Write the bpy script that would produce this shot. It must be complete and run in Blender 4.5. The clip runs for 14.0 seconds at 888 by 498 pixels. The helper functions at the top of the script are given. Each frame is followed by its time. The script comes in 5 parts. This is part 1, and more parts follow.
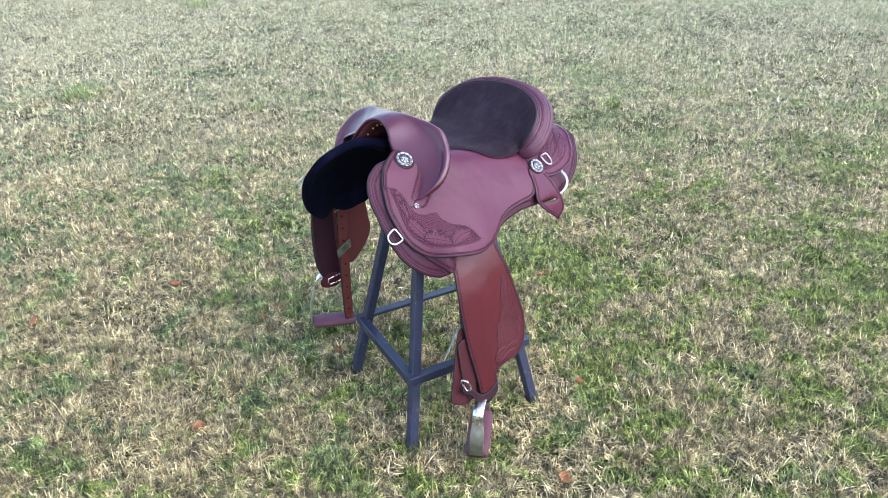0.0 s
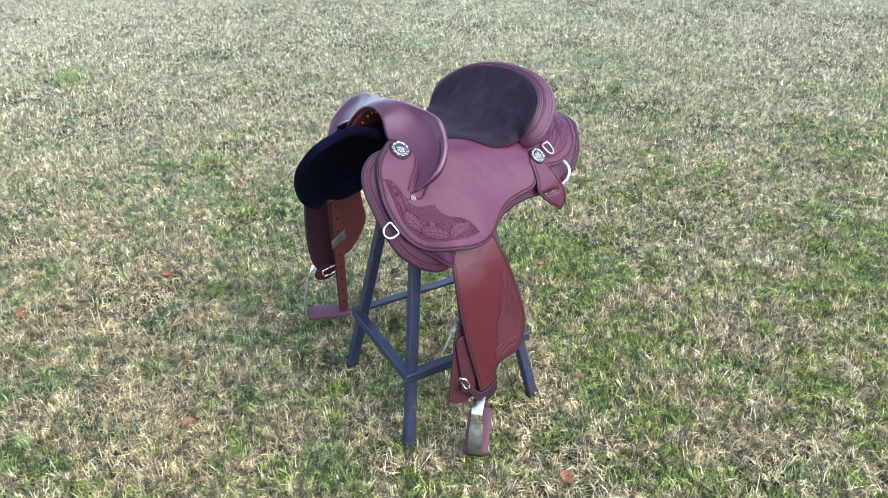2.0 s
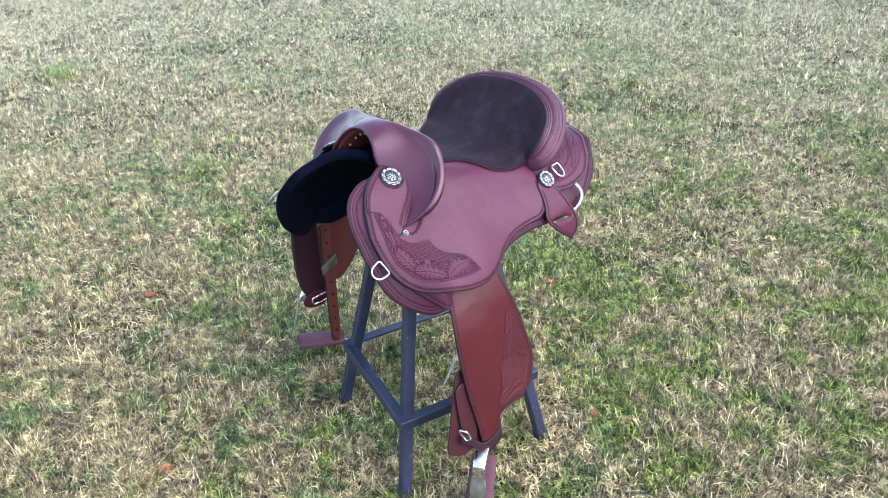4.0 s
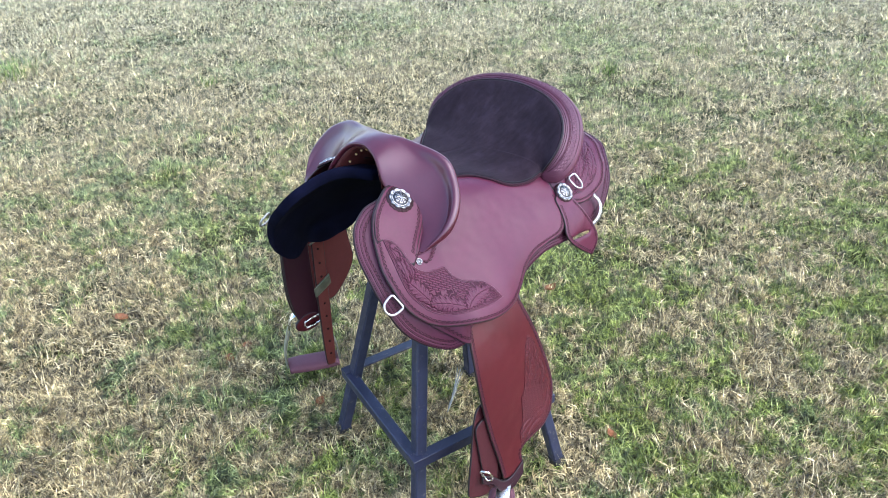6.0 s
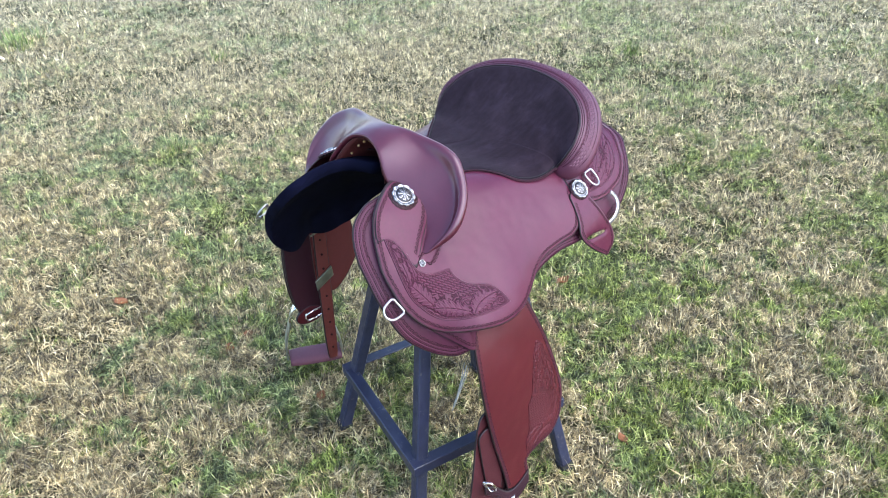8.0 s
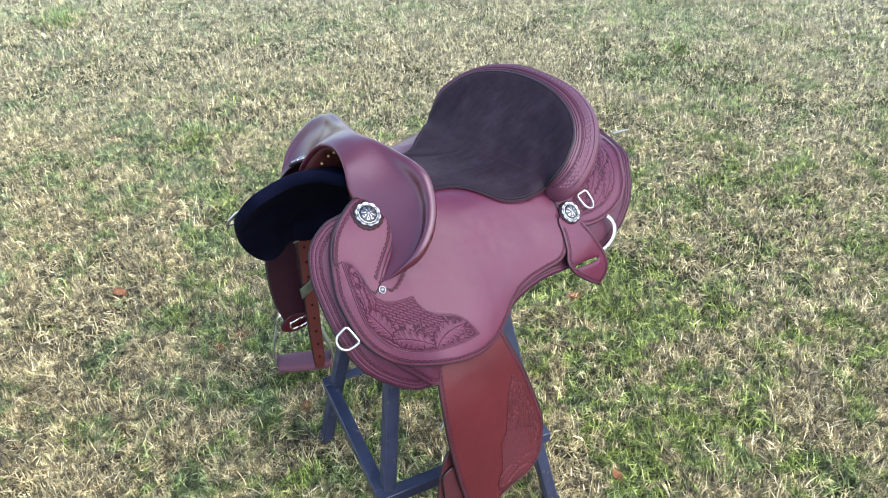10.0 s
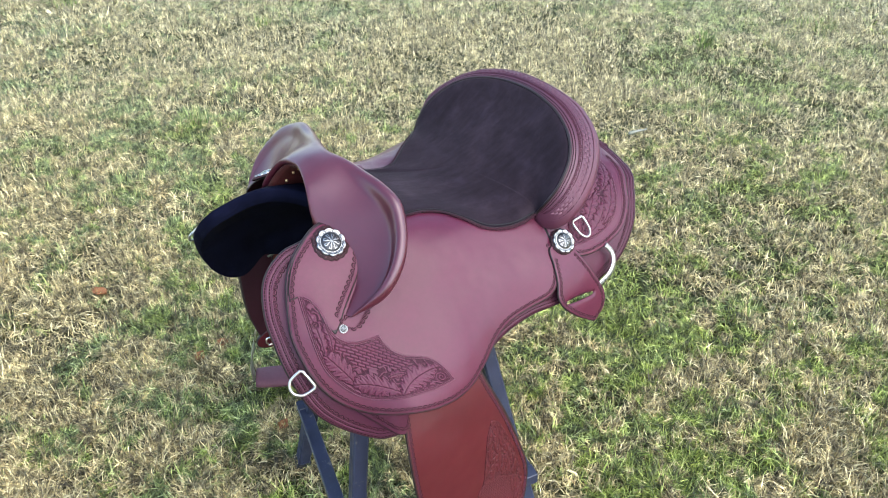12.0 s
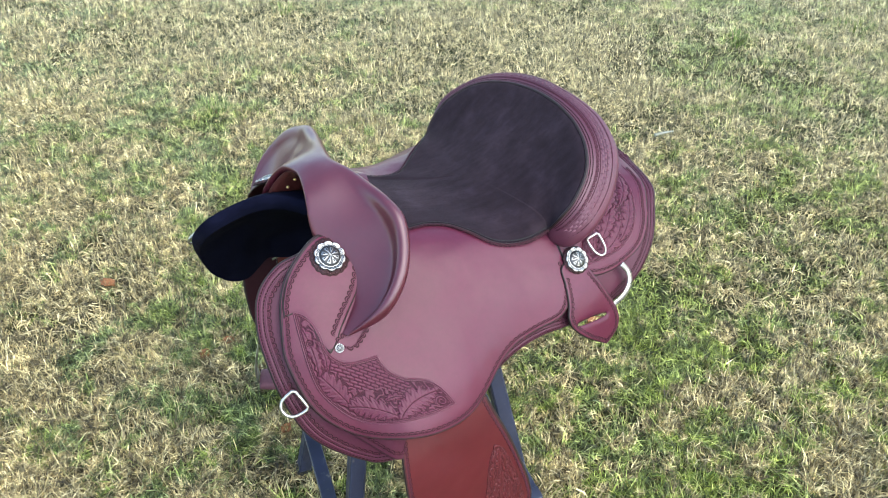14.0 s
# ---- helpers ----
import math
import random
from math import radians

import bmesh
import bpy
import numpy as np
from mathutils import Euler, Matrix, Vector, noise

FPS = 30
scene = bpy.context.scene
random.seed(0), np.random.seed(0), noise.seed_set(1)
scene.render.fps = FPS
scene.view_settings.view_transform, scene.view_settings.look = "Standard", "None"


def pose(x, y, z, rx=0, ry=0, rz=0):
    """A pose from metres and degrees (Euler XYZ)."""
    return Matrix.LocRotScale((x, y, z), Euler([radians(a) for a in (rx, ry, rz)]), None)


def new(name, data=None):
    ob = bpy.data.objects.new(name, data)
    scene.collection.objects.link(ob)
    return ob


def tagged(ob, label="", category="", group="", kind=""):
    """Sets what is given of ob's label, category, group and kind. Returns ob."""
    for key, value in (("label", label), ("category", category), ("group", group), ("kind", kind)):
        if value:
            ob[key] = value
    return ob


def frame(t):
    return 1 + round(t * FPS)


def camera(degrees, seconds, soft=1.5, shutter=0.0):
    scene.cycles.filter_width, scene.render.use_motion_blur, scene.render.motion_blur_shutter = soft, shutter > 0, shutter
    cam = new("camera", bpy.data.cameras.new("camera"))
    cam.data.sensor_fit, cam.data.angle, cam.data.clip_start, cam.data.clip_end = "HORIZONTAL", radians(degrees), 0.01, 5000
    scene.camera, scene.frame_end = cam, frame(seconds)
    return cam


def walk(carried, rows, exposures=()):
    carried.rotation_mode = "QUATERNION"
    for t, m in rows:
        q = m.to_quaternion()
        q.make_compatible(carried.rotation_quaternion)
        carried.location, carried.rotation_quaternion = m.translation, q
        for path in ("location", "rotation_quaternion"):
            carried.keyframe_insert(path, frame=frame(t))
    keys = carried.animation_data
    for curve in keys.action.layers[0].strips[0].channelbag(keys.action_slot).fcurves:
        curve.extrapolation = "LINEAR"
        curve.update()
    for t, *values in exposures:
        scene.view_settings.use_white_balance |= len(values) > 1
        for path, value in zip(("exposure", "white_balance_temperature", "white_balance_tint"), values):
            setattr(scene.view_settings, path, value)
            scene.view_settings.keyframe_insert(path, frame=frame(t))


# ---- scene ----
cam = camera(60.4, 14.0, soft=0.80)
SKY, SUN, SUN_EL, SUN_ROT, SUN_SOFT, STOPS = 0.15, 0.92, 47, 122, 75, 2.47
METRES, EYE, TILT, LEAN, TURN = 1.129, 1.5, 0.0, 0.0, 0.0
ROWS = [
    (0.0, 0.0, 0.0, 0.0, -0.54, -28.69, 1.0),
    (0.5, -0.0134, -0.0035, -0.0026, -0.79, -28.82, 1.0),
    (1.0, -0.0123, -0.0018, -0.0033, -0.98, -29.12, 1.0),
    (1.5, -0.008, 0.0159, -0.0054, -0.98, -29.55, 0.99),
    (2.0, 0.0001, 0.0663, -0.0095, -0.71, -30.02, 0.93),
    (2.5, 0.0142, 0.1432, -0.0092, -0.18, -30.43, 0.89),
    (3.0, 0.0313, 0.2068, -0.0052, 0.32, -30.74, 0.96),
    (3.5, 0.0425, 0.2393, -0.0086, 0.4, -30.99, 1.18),
    (4.0, 0.0288, 0.2704, -0.0074, -0.11, -31.26, 1.51),
    (6.5, -0.074, 0.4519, -0.0075, -3.76, -33.27, 1.45),
    (7.0, -0.0798, 0.4636, -0.0086, -3.66, -33.76, 1.36),
    (7.5, -0.0674, 0.486, -0.0123, -3.03, -34.27, 1.25),
    (10.0, 0.0892, 0.6324, -0.024, 3.15, -35.77, 1.14),
    (10.5, 0.1057, 0.646, -0.0284, 3.65, -35.96, 1.29),
    (11.0, 0.115, 0.6691, -0.0299, 4.1, -36.27, 1.26),
    (11.5, 0.1272, 0.7201, -0.0392, 4.73, -36.72, 1.03),
    (12.0, 0.144, 0.7787, -0.0398, 5.55, -37.24, 0.69),
    (12.5, 0.1461, 0.8285, -0.0399, 6.42, -37.72, 0.35),
    (13.0, 0.1455, 0.843, -0.038, 7.17, -38.02, 0.17),
    (13.5, 0.1502, 0.8425, -0.037, 7.7, -38.13, 0.16),
    (14.0, 0.1588, 0.8446, -0.0423, 8.04, -38.15, 0.25),
]
walk(cam, [(t, pose(0, 0, EYE, TILT, LEAN, TURN) @ pose(METRES * x, METRES * y, METRES * z, 90 + pitch, roll, yaw)) for t, x, y, z, yaw, pitch, roll in ROWS], [(0.0, STOPS - 0.08, 6350, 11), (8.0, STOPS, 6400, 11), (14.0, STOPS, 7200, 0)])


# ---- world and light ----
world = bpy.data.worlds.new("overcast_sky")
scene.world = world
world.use_nodes = True
wn = world.node_tree
sky = wn.nodes.new("ShaderNodeTexSky")
sky.sky_type, sky.sun_disc = "NISHITA", False
sky.sun_elevation, sky.sun_rotation = radians(SUN_EL), radians(SUN_ROT)
sky.air_density, sky.dust_density, sky.ozone_density = 1.0, 1.2, 1.0
wn.links.new(sky.outputs["Color"], wn.nodes["Background"].inputs["Color"])
wn.nodes["Background"].inputs["Strength"].default_value = SKY
sun = new("sun", bpy.data.lights.new("sun", "SUN"))
sun.data.energy, sun.data.angle, sun.data.color = SUN, radians(SUN_SOFT), (0.985, 0.985, 1.0)
sun.rotation_euler = Euler((radians(90 - SUN_EL), 0, radians(180 - SUN_ROT)))


# ---- materials ----
def shader(name, colour, rough=0.5, metal=0.0, spec=0.5):
    m = bpy.data.materials.new(name)
    m.use_nodes = True
    b = m.node_tree.nodes["Principled BSDF"]
    b.inputs["Base Color"].default_value = (*colour, 1)
    b.inputs["Roughness"].default_value = rough
    b.inputs["Metallic"].default_value = metal
    b.inputs["Specular IOR Level"].default_value = spec
    return m, m.node_tree, b


def node(nt, kind, **inputs):
    n = nt.nodes.new(kind)
    for key, value in inputs.items():
        n.inputs[key.replace("_", " ")].default_value = value
    return n


def coords(nt):
    return nt.nodes.new("ShaderNodeTexCoord").outputs["Object"]


def noise_tex(nt, scale, detail=4, rough=0.55, vec=None, stretch=None):
    n = node(nt, "ShaderNodeTexNoise", Scale=scale, Detail=detail, Roughness=rough)
    src = vec if vec else coords(nt)
    if stretch:
        mp = nt.nodes.new("ShaderNodeMapping")
        mp.inputs["Scale"].default_value = stretch
        nt.links.new(src, mp.inputs["Vector"])
        src = mp.outputs["Vector"]
    nt.links.new(src, n.inputs["Vector"])
    return n.outputs["Fac"]


def ramp(nt, fac, stops):
    r = nt.nodes.new("ShaderNodeValToRGB")
    e = r.color_ramp.elements
    while len(e) < len(stops):
        e.new(0.5)
    for el, (p, c) in zip(e, stops):
        el.position, el.color = p, (*c, 1)
    nt.links.new(fac, r.inputs["Fac"])
    return r.outputs["Color"]


def mix(nt, fac, a, b, mode="MIX"):
    n = nt.nodes.new("ShaderNodeMix")
    n.data_type, n.blend_type = "RGBA", mode
    for sock, val in ((n.inputs["Factor"], fac), (n.inputs["A"], a), (n.inputs["B"], b)):
        if isinstance(val, (int, float)):
            sock.default_value = val
        elif isinstance(val, tuple):
            sock.default_value = (*val, 1)
        else:
            nt.links.new(val, sock)
    return n.outputs["Result"]


def maths(nt, op, a, b=0.0):
    n = nt.nodes.new("ShaderNodeMath")
    n.operation = op
    for sock, val in zip(n.inputs, (a, b)):
        if isinstance(val, (int, float)):
            sock.default_value = val
        else:
            nt.links.new(val, sock)
    return n.outputs[0]


def bump(nt, b, height, strength=0.3, dist=0.001):
    n = node(nt, "ShaderNodeBump", Strength=strength, Distance=dist)
    nt.links.new(height, n.inputs["Height"])
    nt.links.new(n.outputs["Normal"], b.inputs["Normal"])


def leather(name, dark, light, rough=(0.3, 0.42), grain=0.12, coat=0.25, spec=0.42, dents=0.0):
    m, nt, b = shader(name, light)
    cloud = noise_tex(nt, 7, 5, 0.6)
    fine = noise_tex(nt, 160, 3)
    col = ramp(nt, cloud, [(0.3, dark), (0.7, light)])
    col = mix(nt, maths(nt, "MULTIPLY", noise_tex(nt, 4.5, 3, 0.5), 0.6), col, (light[0] * 0.95, light[1] * 1.3, light[2] * 1.35))
    col = mix(nt, 0.12, col, ramp(nt, fine, [(0.35, (0.02, 0.008, 0.006)), (0.7, light)]))
    nt.links.new(col, b.inputs["Base Color"])
    nt.links.new(ramp(nt, noise_tex(nt, 14, 4), [(0.3, (rough[0],) * 3), (0.75, (rough[1],) * 3)]), b.inputs["Roughness"])
    b.inputs["Specular IOR Level"].default_value = spec
    b.inputs["Specular Tint"].default_value = (0.90, 0.86, 1.0, 1)      # lavender of the sky's reflection, set in the specular tint
    b.inputs["Coat Weight"].default_value, b.inputs["Coat Roughness"].default_value = coat, 0.38
    v = node(nt, "ShaderNodeTexVoronoi", Scale=900.0)
    nt.links.new(coords(nt), v.inputs["Vector"])
    bump(nt, b, maths(nt, "ADD", v.outputs["Distance"], maths(nt, "MULTIPLY", noise_tex(nt, 60, 4), 1.5)), grain, 0.0006)
    if dents:
        wide = node(nt, "ShaderNodeBump", Strength=1.0, Distance=dents)
        nt.links.new(noise_tex(nt, 13, 2, 0.4), wide.inputs["Height"])
        nt.links.new(wide.outputs["Normal"], b.inputs["Normal"].links[0].from_node.inputs["Normal"])
    return m


LEATHER = leather("chestnut_leather", (0.042, 0.0062, 0.0142), (0.066, 0.0100, 0.0240), (0.33, 0.43), 0.10, 0.0, 0.22, 0.008)
SKIRTHIDE = leather("skirt_leather", (0.032, 0.0060, 0.0135), (0.052, 0.0100, 0.0220), (0.40, 0.52), 0.14, 0.0, 0.20, 0.004)
FENDER = leather("fender_leather", (0.036, 0.0038, 0.0056), (0.060, 0.0062, 0.0090), (0.30, 0.41), 0.10, 0.0, 0.36, 0.005)
SWELL = leather("swell_leather", (0.035, 0.0058, 0.0108), (0.056, 0.0093, 0.0168), (0.28, 0.37), 0.04, 0.0, 0.50, 0.003)
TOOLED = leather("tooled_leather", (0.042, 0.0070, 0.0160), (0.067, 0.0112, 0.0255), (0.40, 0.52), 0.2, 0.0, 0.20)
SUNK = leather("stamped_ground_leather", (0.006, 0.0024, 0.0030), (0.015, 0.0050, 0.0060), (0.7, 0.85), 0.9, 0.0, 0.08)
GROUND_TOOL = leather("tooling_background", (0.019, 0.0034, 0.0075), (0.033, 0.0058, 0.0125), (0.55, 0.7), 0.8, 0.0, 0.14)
STAMPED = leather("stamped_leather", (0.014, 0.0028, 0.0055), (0.025, 0.0048, 0.0092), (0.5, 0.62), 0.4, 0.0, 0.12)
EDGE = leather("burnished_leather_edge", (0.007, 0.0045, 0.005), (0.016, 0.008, 0.008), (0.45, 0.6), 0.3, 0.0, 0.25)
RAW = leather("inner_leather", (0.050, 0.0100, 0.0075), (0.085, 0.0165, 0.0125), (0.5, 0.65), 0.3, 0.0, 0.2)
CANTLEHIDE = leather("cantle_leather", (0.040, 0.0066, 0.0150), (0.064, 0.0108, 0.0240), (0.48, 0.60), 0.15, 0.0, 0.50)
GULLETHIDE = leather("gullet_leather", (0.026, 0.0050, 0.0048), (0.046, 0.0088, 0.0080), (0.45, 0.6), 0.3, 0.0, 0.2)
WASHER = leather("washer_leather", (0.016, 0.0060, 0.0072), (0.028, 0.0098, 0.0112), (0.5, 0.65), 0.3, 0.0, 0.25)
TREADLEATHER = leather("tread_leather", (0.055, 0.020, 0.027), (0.085, 0.031, 0.041), (0.6, 0.75), 0.4, 0.0, 0.2)


def make_suede():
    m, nt, b = shader("dark_suede", (0.03, 0.024, 0.021), 0.95, 0, 0.06)
    nap = noise_tex(nt, 26, 6, 0.65)
    streak = noise_tex(nt, 40, 4, 0.6, stretch=(0.6, 2.2, 1))
    col = ramp(nt, nap, [(0.3, (0.0088, 0.0070, 0.0076)), (0.55, (0.0138, 0.0112, 0.0118)), (0.8, (0.0250, 0.0218, 0.0240))])
    col = mix(nt, 0.35, col, ramp(nt, streak, [(0.35, (0.0088, 0.0072, 0.0078)), (0.7, (0.0215, 0.0184, 0.0196))]))
    blotch = noise_tex(nt, 11, 5, 0.7)
    col = mix(nt, 1.0, col, ramp(nt, blotch, [(0.34, (0.78, 0.63, 0.90)), (0.5, (0.98, 0.79, 1.12)), (0.66, (1.38, 1.12, 1.50))]), "MULTIPLY")
    nt.links.new(col, b.inputs["Base Color"])
    b.inputs["Sheen Weight"].default_value, b.inputs["Sheen Roughness"].default_value = 0.03, 0.5
    b.inputs["Sheen Tint"].default_value = (0.72, 0.64, 0.72, 1)
    bump(nt, b, maths(nt, "ADD", noise_tex(nt, 700, 3), noise_tex(nt, 90, 3)), 0.35, 0.0012)
    return m


def make_lining():
    m, nt, b = shader("black_felt", (0.006, 0.006, 0.008), 0.95, 0, 0.04)
    nt.links.new(ramp(nt, noise_tex(nt, 30, 5), [(0.3, (0.0014, 0.0017, 0.0064)), (0.75, (0.0038, 0.0045, 0.0140))]), b.inputs["Base Color"])
    bump(nt, b, noise_tex(nt, 500, 4, 0.7), 0.6, 0.002)
    return m


def metal(name, colour, rough, scratch=0.25, dirt=None):
    m, nt, b = shader(name, colour, rough, 1.0)
    nt.links.new(ramp(nt, noise_tex(nt, 120, 4), [(0.3, (max(rough - scratch * 0.4, 0.05),) * 3), (0.75, (rough + scratch * 0.4,) * 3)]), b.inputs["Roughness"])
    if dirt:
        nt.links.new(ramp(nt, noise_tex(nt, 60, 5), [(0.35, dirt), (0.6, colour)]), b.inputs["Base Color"])
    bump(nt, b, noise_tex(nt, 350, 3), 0.15, 0.0004)
    return m


SUEDE, FELT = make_suede(), make_lining()
SILVER = metal("polished_nickel", (0.60, 0.58, 0.55), 0.27)
CONCHO = metal("aged_silver", (0.24, 0.24, 0.25), 0.34)
RINGMETAL = metal("worn_nickel", (0.40, 0.39, 0.38), 0.34)
THREAD = leather("grey_thread", (0.010, 0.0095, 0.0105), (0.024, 0.023, 0.025), (0.8, 0.9), 0.4, 0.0, 0.05)
ANTIQUE = metal("blackened_silver", (0.05, 0.05, 0.055), 0.5)
BRUSHED = metal("dull_stirrup_metal", (0.42, 0.42, 0.39), 0.42, 0.3, (0.30, 0.31, 0.27))
BRASS = metal("worn_brass", (0.62, 0.47, 0.22), 0.35)


def make_paint():
    m, nt, b = shader("blue_black_enamel", (0.015, 0.018, 0.026), 0.42)
    col = ramp(nt, noise_tex(nt, 18, 5), [(0.3, (0.0085, 0.0110, 0.026)), (0.7, (0.0155, 0.0190, 0.044))])
    worn = ramp(nt, noise_tex(nt, 70, 6, 0.7), [(0.61, (0, 0, 0)), (0.68, (1, 1, 1))])
    nt.links.new(mix(nt, worn, col, (0.075, 0.07, 0.068)), b.inputs["Base Color"])
    nt.links.new(ramp(nt, noise_tex(nt, 40, 4), [(0.3, (0.34, 0.34, 0.34)), (0.7, (0.55, 0.55, 0.55))]), b.inputs["Roughness"])
    bump(nt, b, noise_tex(nt, 140, 4), 0.25, 0.0008)
    return m


PAINT = make_paint()
CAP, _nt, _b = shader("black_rubber", (0.012, 0.012, 0.013), 0.7)
bump(_nt, _b, noise_tex(_nt, 200, 3), 0.3, 0.001)


PATCHES = ((0.70, 2.35, 0.60, -0.10), (1.0, 1.7, 0.55, -0.10), (1.9, 3.0, 0.8, -0.06), (-1.25, 2.28, 0.22, 0.16), (-1.41, 2.79, 0.28, 0.06), (-1.24, 3.3, 0.50, -0.04), (-0.85, 1.75, 0.4, -0.06), (-0.75, 2.65, 0.45, -0.08), (2.77, 6.0, 0.80, 0.38),
           (-1.12, 4.42, 0.30, 0.50), (-2.9, 6.4, 1.0, 0.25), (0.05, 4.2, 0.55, 0.60), (0.25, 1.38, 0.30, 0.16), (-0.5, 2.5, 0.35, -0.06), (0.36, 2.68, 0.22, -0.30))


def patchiness(nt, pos):
    """Greener (negative) and drier (positive) places of the lawn: x, y, radius, amount."""
    total = 0.0
    flat = nt.nodes.new("ShaderNodeVectorMath")
    flat.operation = "MULTIPLY"
    flat.inputs[1].default_value = (1, 1, 0)
    nt.links.new(pos, flat.inputs[0])
    for x, y, r, amount in PATCHES:
        d = nt.nodes.new("ShaderNodeVectorMath")
        d.operation = "DISTANCE"
        d.inputs[1].default_value = (x, y, 0)
        nt.links.new(flat.outputs[0], d.inputs[0])
        m = nt.nodes.new("ShaderNodeMapRange")
        m.interpolation_type = "SMOOTHSTEP"
        for key, v in (("From Min", 0.25 * r), ("From Max", 1.5 * r), ("To Min", amount), ("To Max", 0.0)):
            m.inputs[key].default_value = v
        nt.links.new(d.outputs["Value"], m.inputs["Value"])
        total = maths(nt, "ADD", m.outputs[0], total)
    return total


def make_grass(name):
    """Blades between fresh green and straw: patches over the lawn and each blade's own tint."""
    m, nt, b = shader(name, (0.07, 0.1, 0.03), 0.5, 0, 0.35)
    geo = nt.nodes.new("ShaderNodeNewGeometry")
    rnd, pos = geo.outputs["Random Per Island"], geo.outputs["Position"]
    patch = noise_tex(nt, 1.5, 4, 0.6, pos)
    small = noise_tex(nt, 8.0, 3, 0.6, pos)
    sep = nt.nodes.new("ShaderNodeSeparateXYZ")
    nt.links.new(pos, sep.inputs[0])
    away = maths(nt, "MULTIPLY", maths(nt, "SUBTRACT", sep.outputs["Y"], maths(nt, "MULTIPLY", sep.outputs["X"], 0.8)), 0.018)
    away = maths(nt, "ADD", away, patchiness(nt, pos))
    tuft = noise_tex(nt, 21.0, 3, 0.6, pos)
    lean = maths(nt, "ADD", maths(nt, "MULTIPLY", patch, 1.8), maths(nt, "ADD", maths(nt, "MULTIPLY", small, 2.3), maths(nt, "MULTIPLY", tuft, 1.7)))
    lean = maths(nt, "ADD", maths(nt, "SUBTRACT", lean, 2.46), maths(nt, "ADD", away, maths(nt, "MULTIPLY", rnd, 0.32)))
    pick = maths(nt, "FRACT", maths(nt, "MULTIPLY", rnd, 37.0))
    cool = ramp(nt, pick, [(0.0, (0.026, 0.038, 0.014)), (0.35, (0.094, 0.126, 0.043)), (0.75, (0.205, 0.248, 0.098)), (1.0, (0.35, 0.40, 0.19))])
    warm = ramp(nt, pick, [(0.0, (0.030, 0.046, 0.006)), (0.35, (0.104, 0.140, 0.022)), (0.75, (0.216, 0.258, 0.060)), (1.0, (0.35, 0.38, 0.13))])
    hue = maths(nt, "ADD", noise_tex(nt, 4.5, 4, 0.65, pos), maths(nt, "MULTIPLY", sep.outputs["X"], 0.07))
    green = mix(nt, ramp(nt, hue, [(0.35, (0, 0, 0)), (0.57, (1, 1, 1))]), cool, warm)
    straw = ramp(nt, maths(nt, "FRACT", maths(nt, "MULTIPLY", rnd, 91.0)), [(0.0, (0.070, 0.052, 0.031)), (0.35, (0.230, 0.180, 0.088)), (0.75, (0.440, 0.362, 0.190)), (1.0, (0.64, 0.56, 0.34))])
    clump = ramp(nt, noise_tex(nt, 36.0, 4, 0.68, pos), [(0.38, (0.26, 0.26, 0.27)), (0.5, (0.88, 0.88, 0.88)), (0.62, (1.68, 1.66, 1.62))])
    dry = ramp(nt, lean, [(0.44, (0, 0, 0)), (0.64, (1, 1, 1))])
    blade = mix(nt, dry, green, straw)
    far_haze = nt.nodes.new("ShaderNodeMapRange")          # haze and sky sheen over the far lawn, put into the blade colour
    far_haze.interpolation_type = "SMOOTHSTEP"
    far_haze.inputs["From Min"].default_value, far_haze.inputs["From Max"].default_value, far_haze.inputs["To Max"].default_value = 2.6, 8.0, 0.46
    nt.links.new(maths(nt, "ADD", sep.outputs["Y"], maths(nt, "MULTIPLY", noise_tex(nt, 1.1, 4, 0.6, pos), 1.6)), far_haze.inputs["Value"])
    blade = mix(nt, far_haze.outputs[0], blade, ramp(nt, rnd, [(0.0, (0.29, 0.295, 0.185)), (0.5, (0.46, 0.457, 0.305)), (1.0, (0.62, 0.605, 0.43))]))
    broad = ramp(nt, noise_tex(nt, 11.0, 4, 0.65, pos), [(0.34, (0.74, 0.74, 0.74)), (0.5, (1.0, 1.0, 1.0)), (0.66, (1.26, 1.25, 1.23))])
    blade = mix(nt, 1.0, mix(nt, 1.0, blade, clump, "MULTIPLY"), broad, "MULTIPLY")
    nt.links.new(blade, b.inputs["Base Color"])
    b.inputs["Transmission Weight"].default_value = 0.0
    tr = node(nt, "ShaderNodeBsdfTranslucent")
    nt.links.new(blade, tr.inputs["Color"])
    mx = nt.nodes.new("ShaderNodeMixShader")
    mx.inputs["Fac"].default_value = 0.22
    nt.links.new(b.outputs[0], mx.inputs[1])
    nt.links.new(tr.outputs[0], mx.inputs[2])
    nt.links.new(mx.outputs[0], nt.nodes["Material Output"].inputs["Surface"])
    return m


def make_soil():
    m, nt, b = shader("thatch_and_soil", (0.08, 0.06, 0.04), 0.95, 0, 0.1)
    pos = nt.nodes.new("ShaderNodeNewGeometry").outputs["Position"]
    fine = ramp(nt, noise_tex(nt, 55, 6, 0.7, pos), [(0.3, (0.008, 0.009, 0.004)), (0.5, (0.030, 0.032, 0.013)), (0.72, (0.10, 0.090, 0.046))])
    patch = ramp(nt, noise_tex(nt, 1.3, 5, 0.6, pos), [(0.35, (0.020, 0.032, 0.010)), (0.6, (0.06, 0.055, 0.028))])
    nt.links.new(mix(nt, 0.45, fine, patch), b.inputs["Base Color"])
    bump(nt, b, noise_tex(nt, 70, 6, 0.7, pos), 0.9, 0.02)
    return m


GRASS, SOIL = make_grass("lawn_blades"), make_soil()


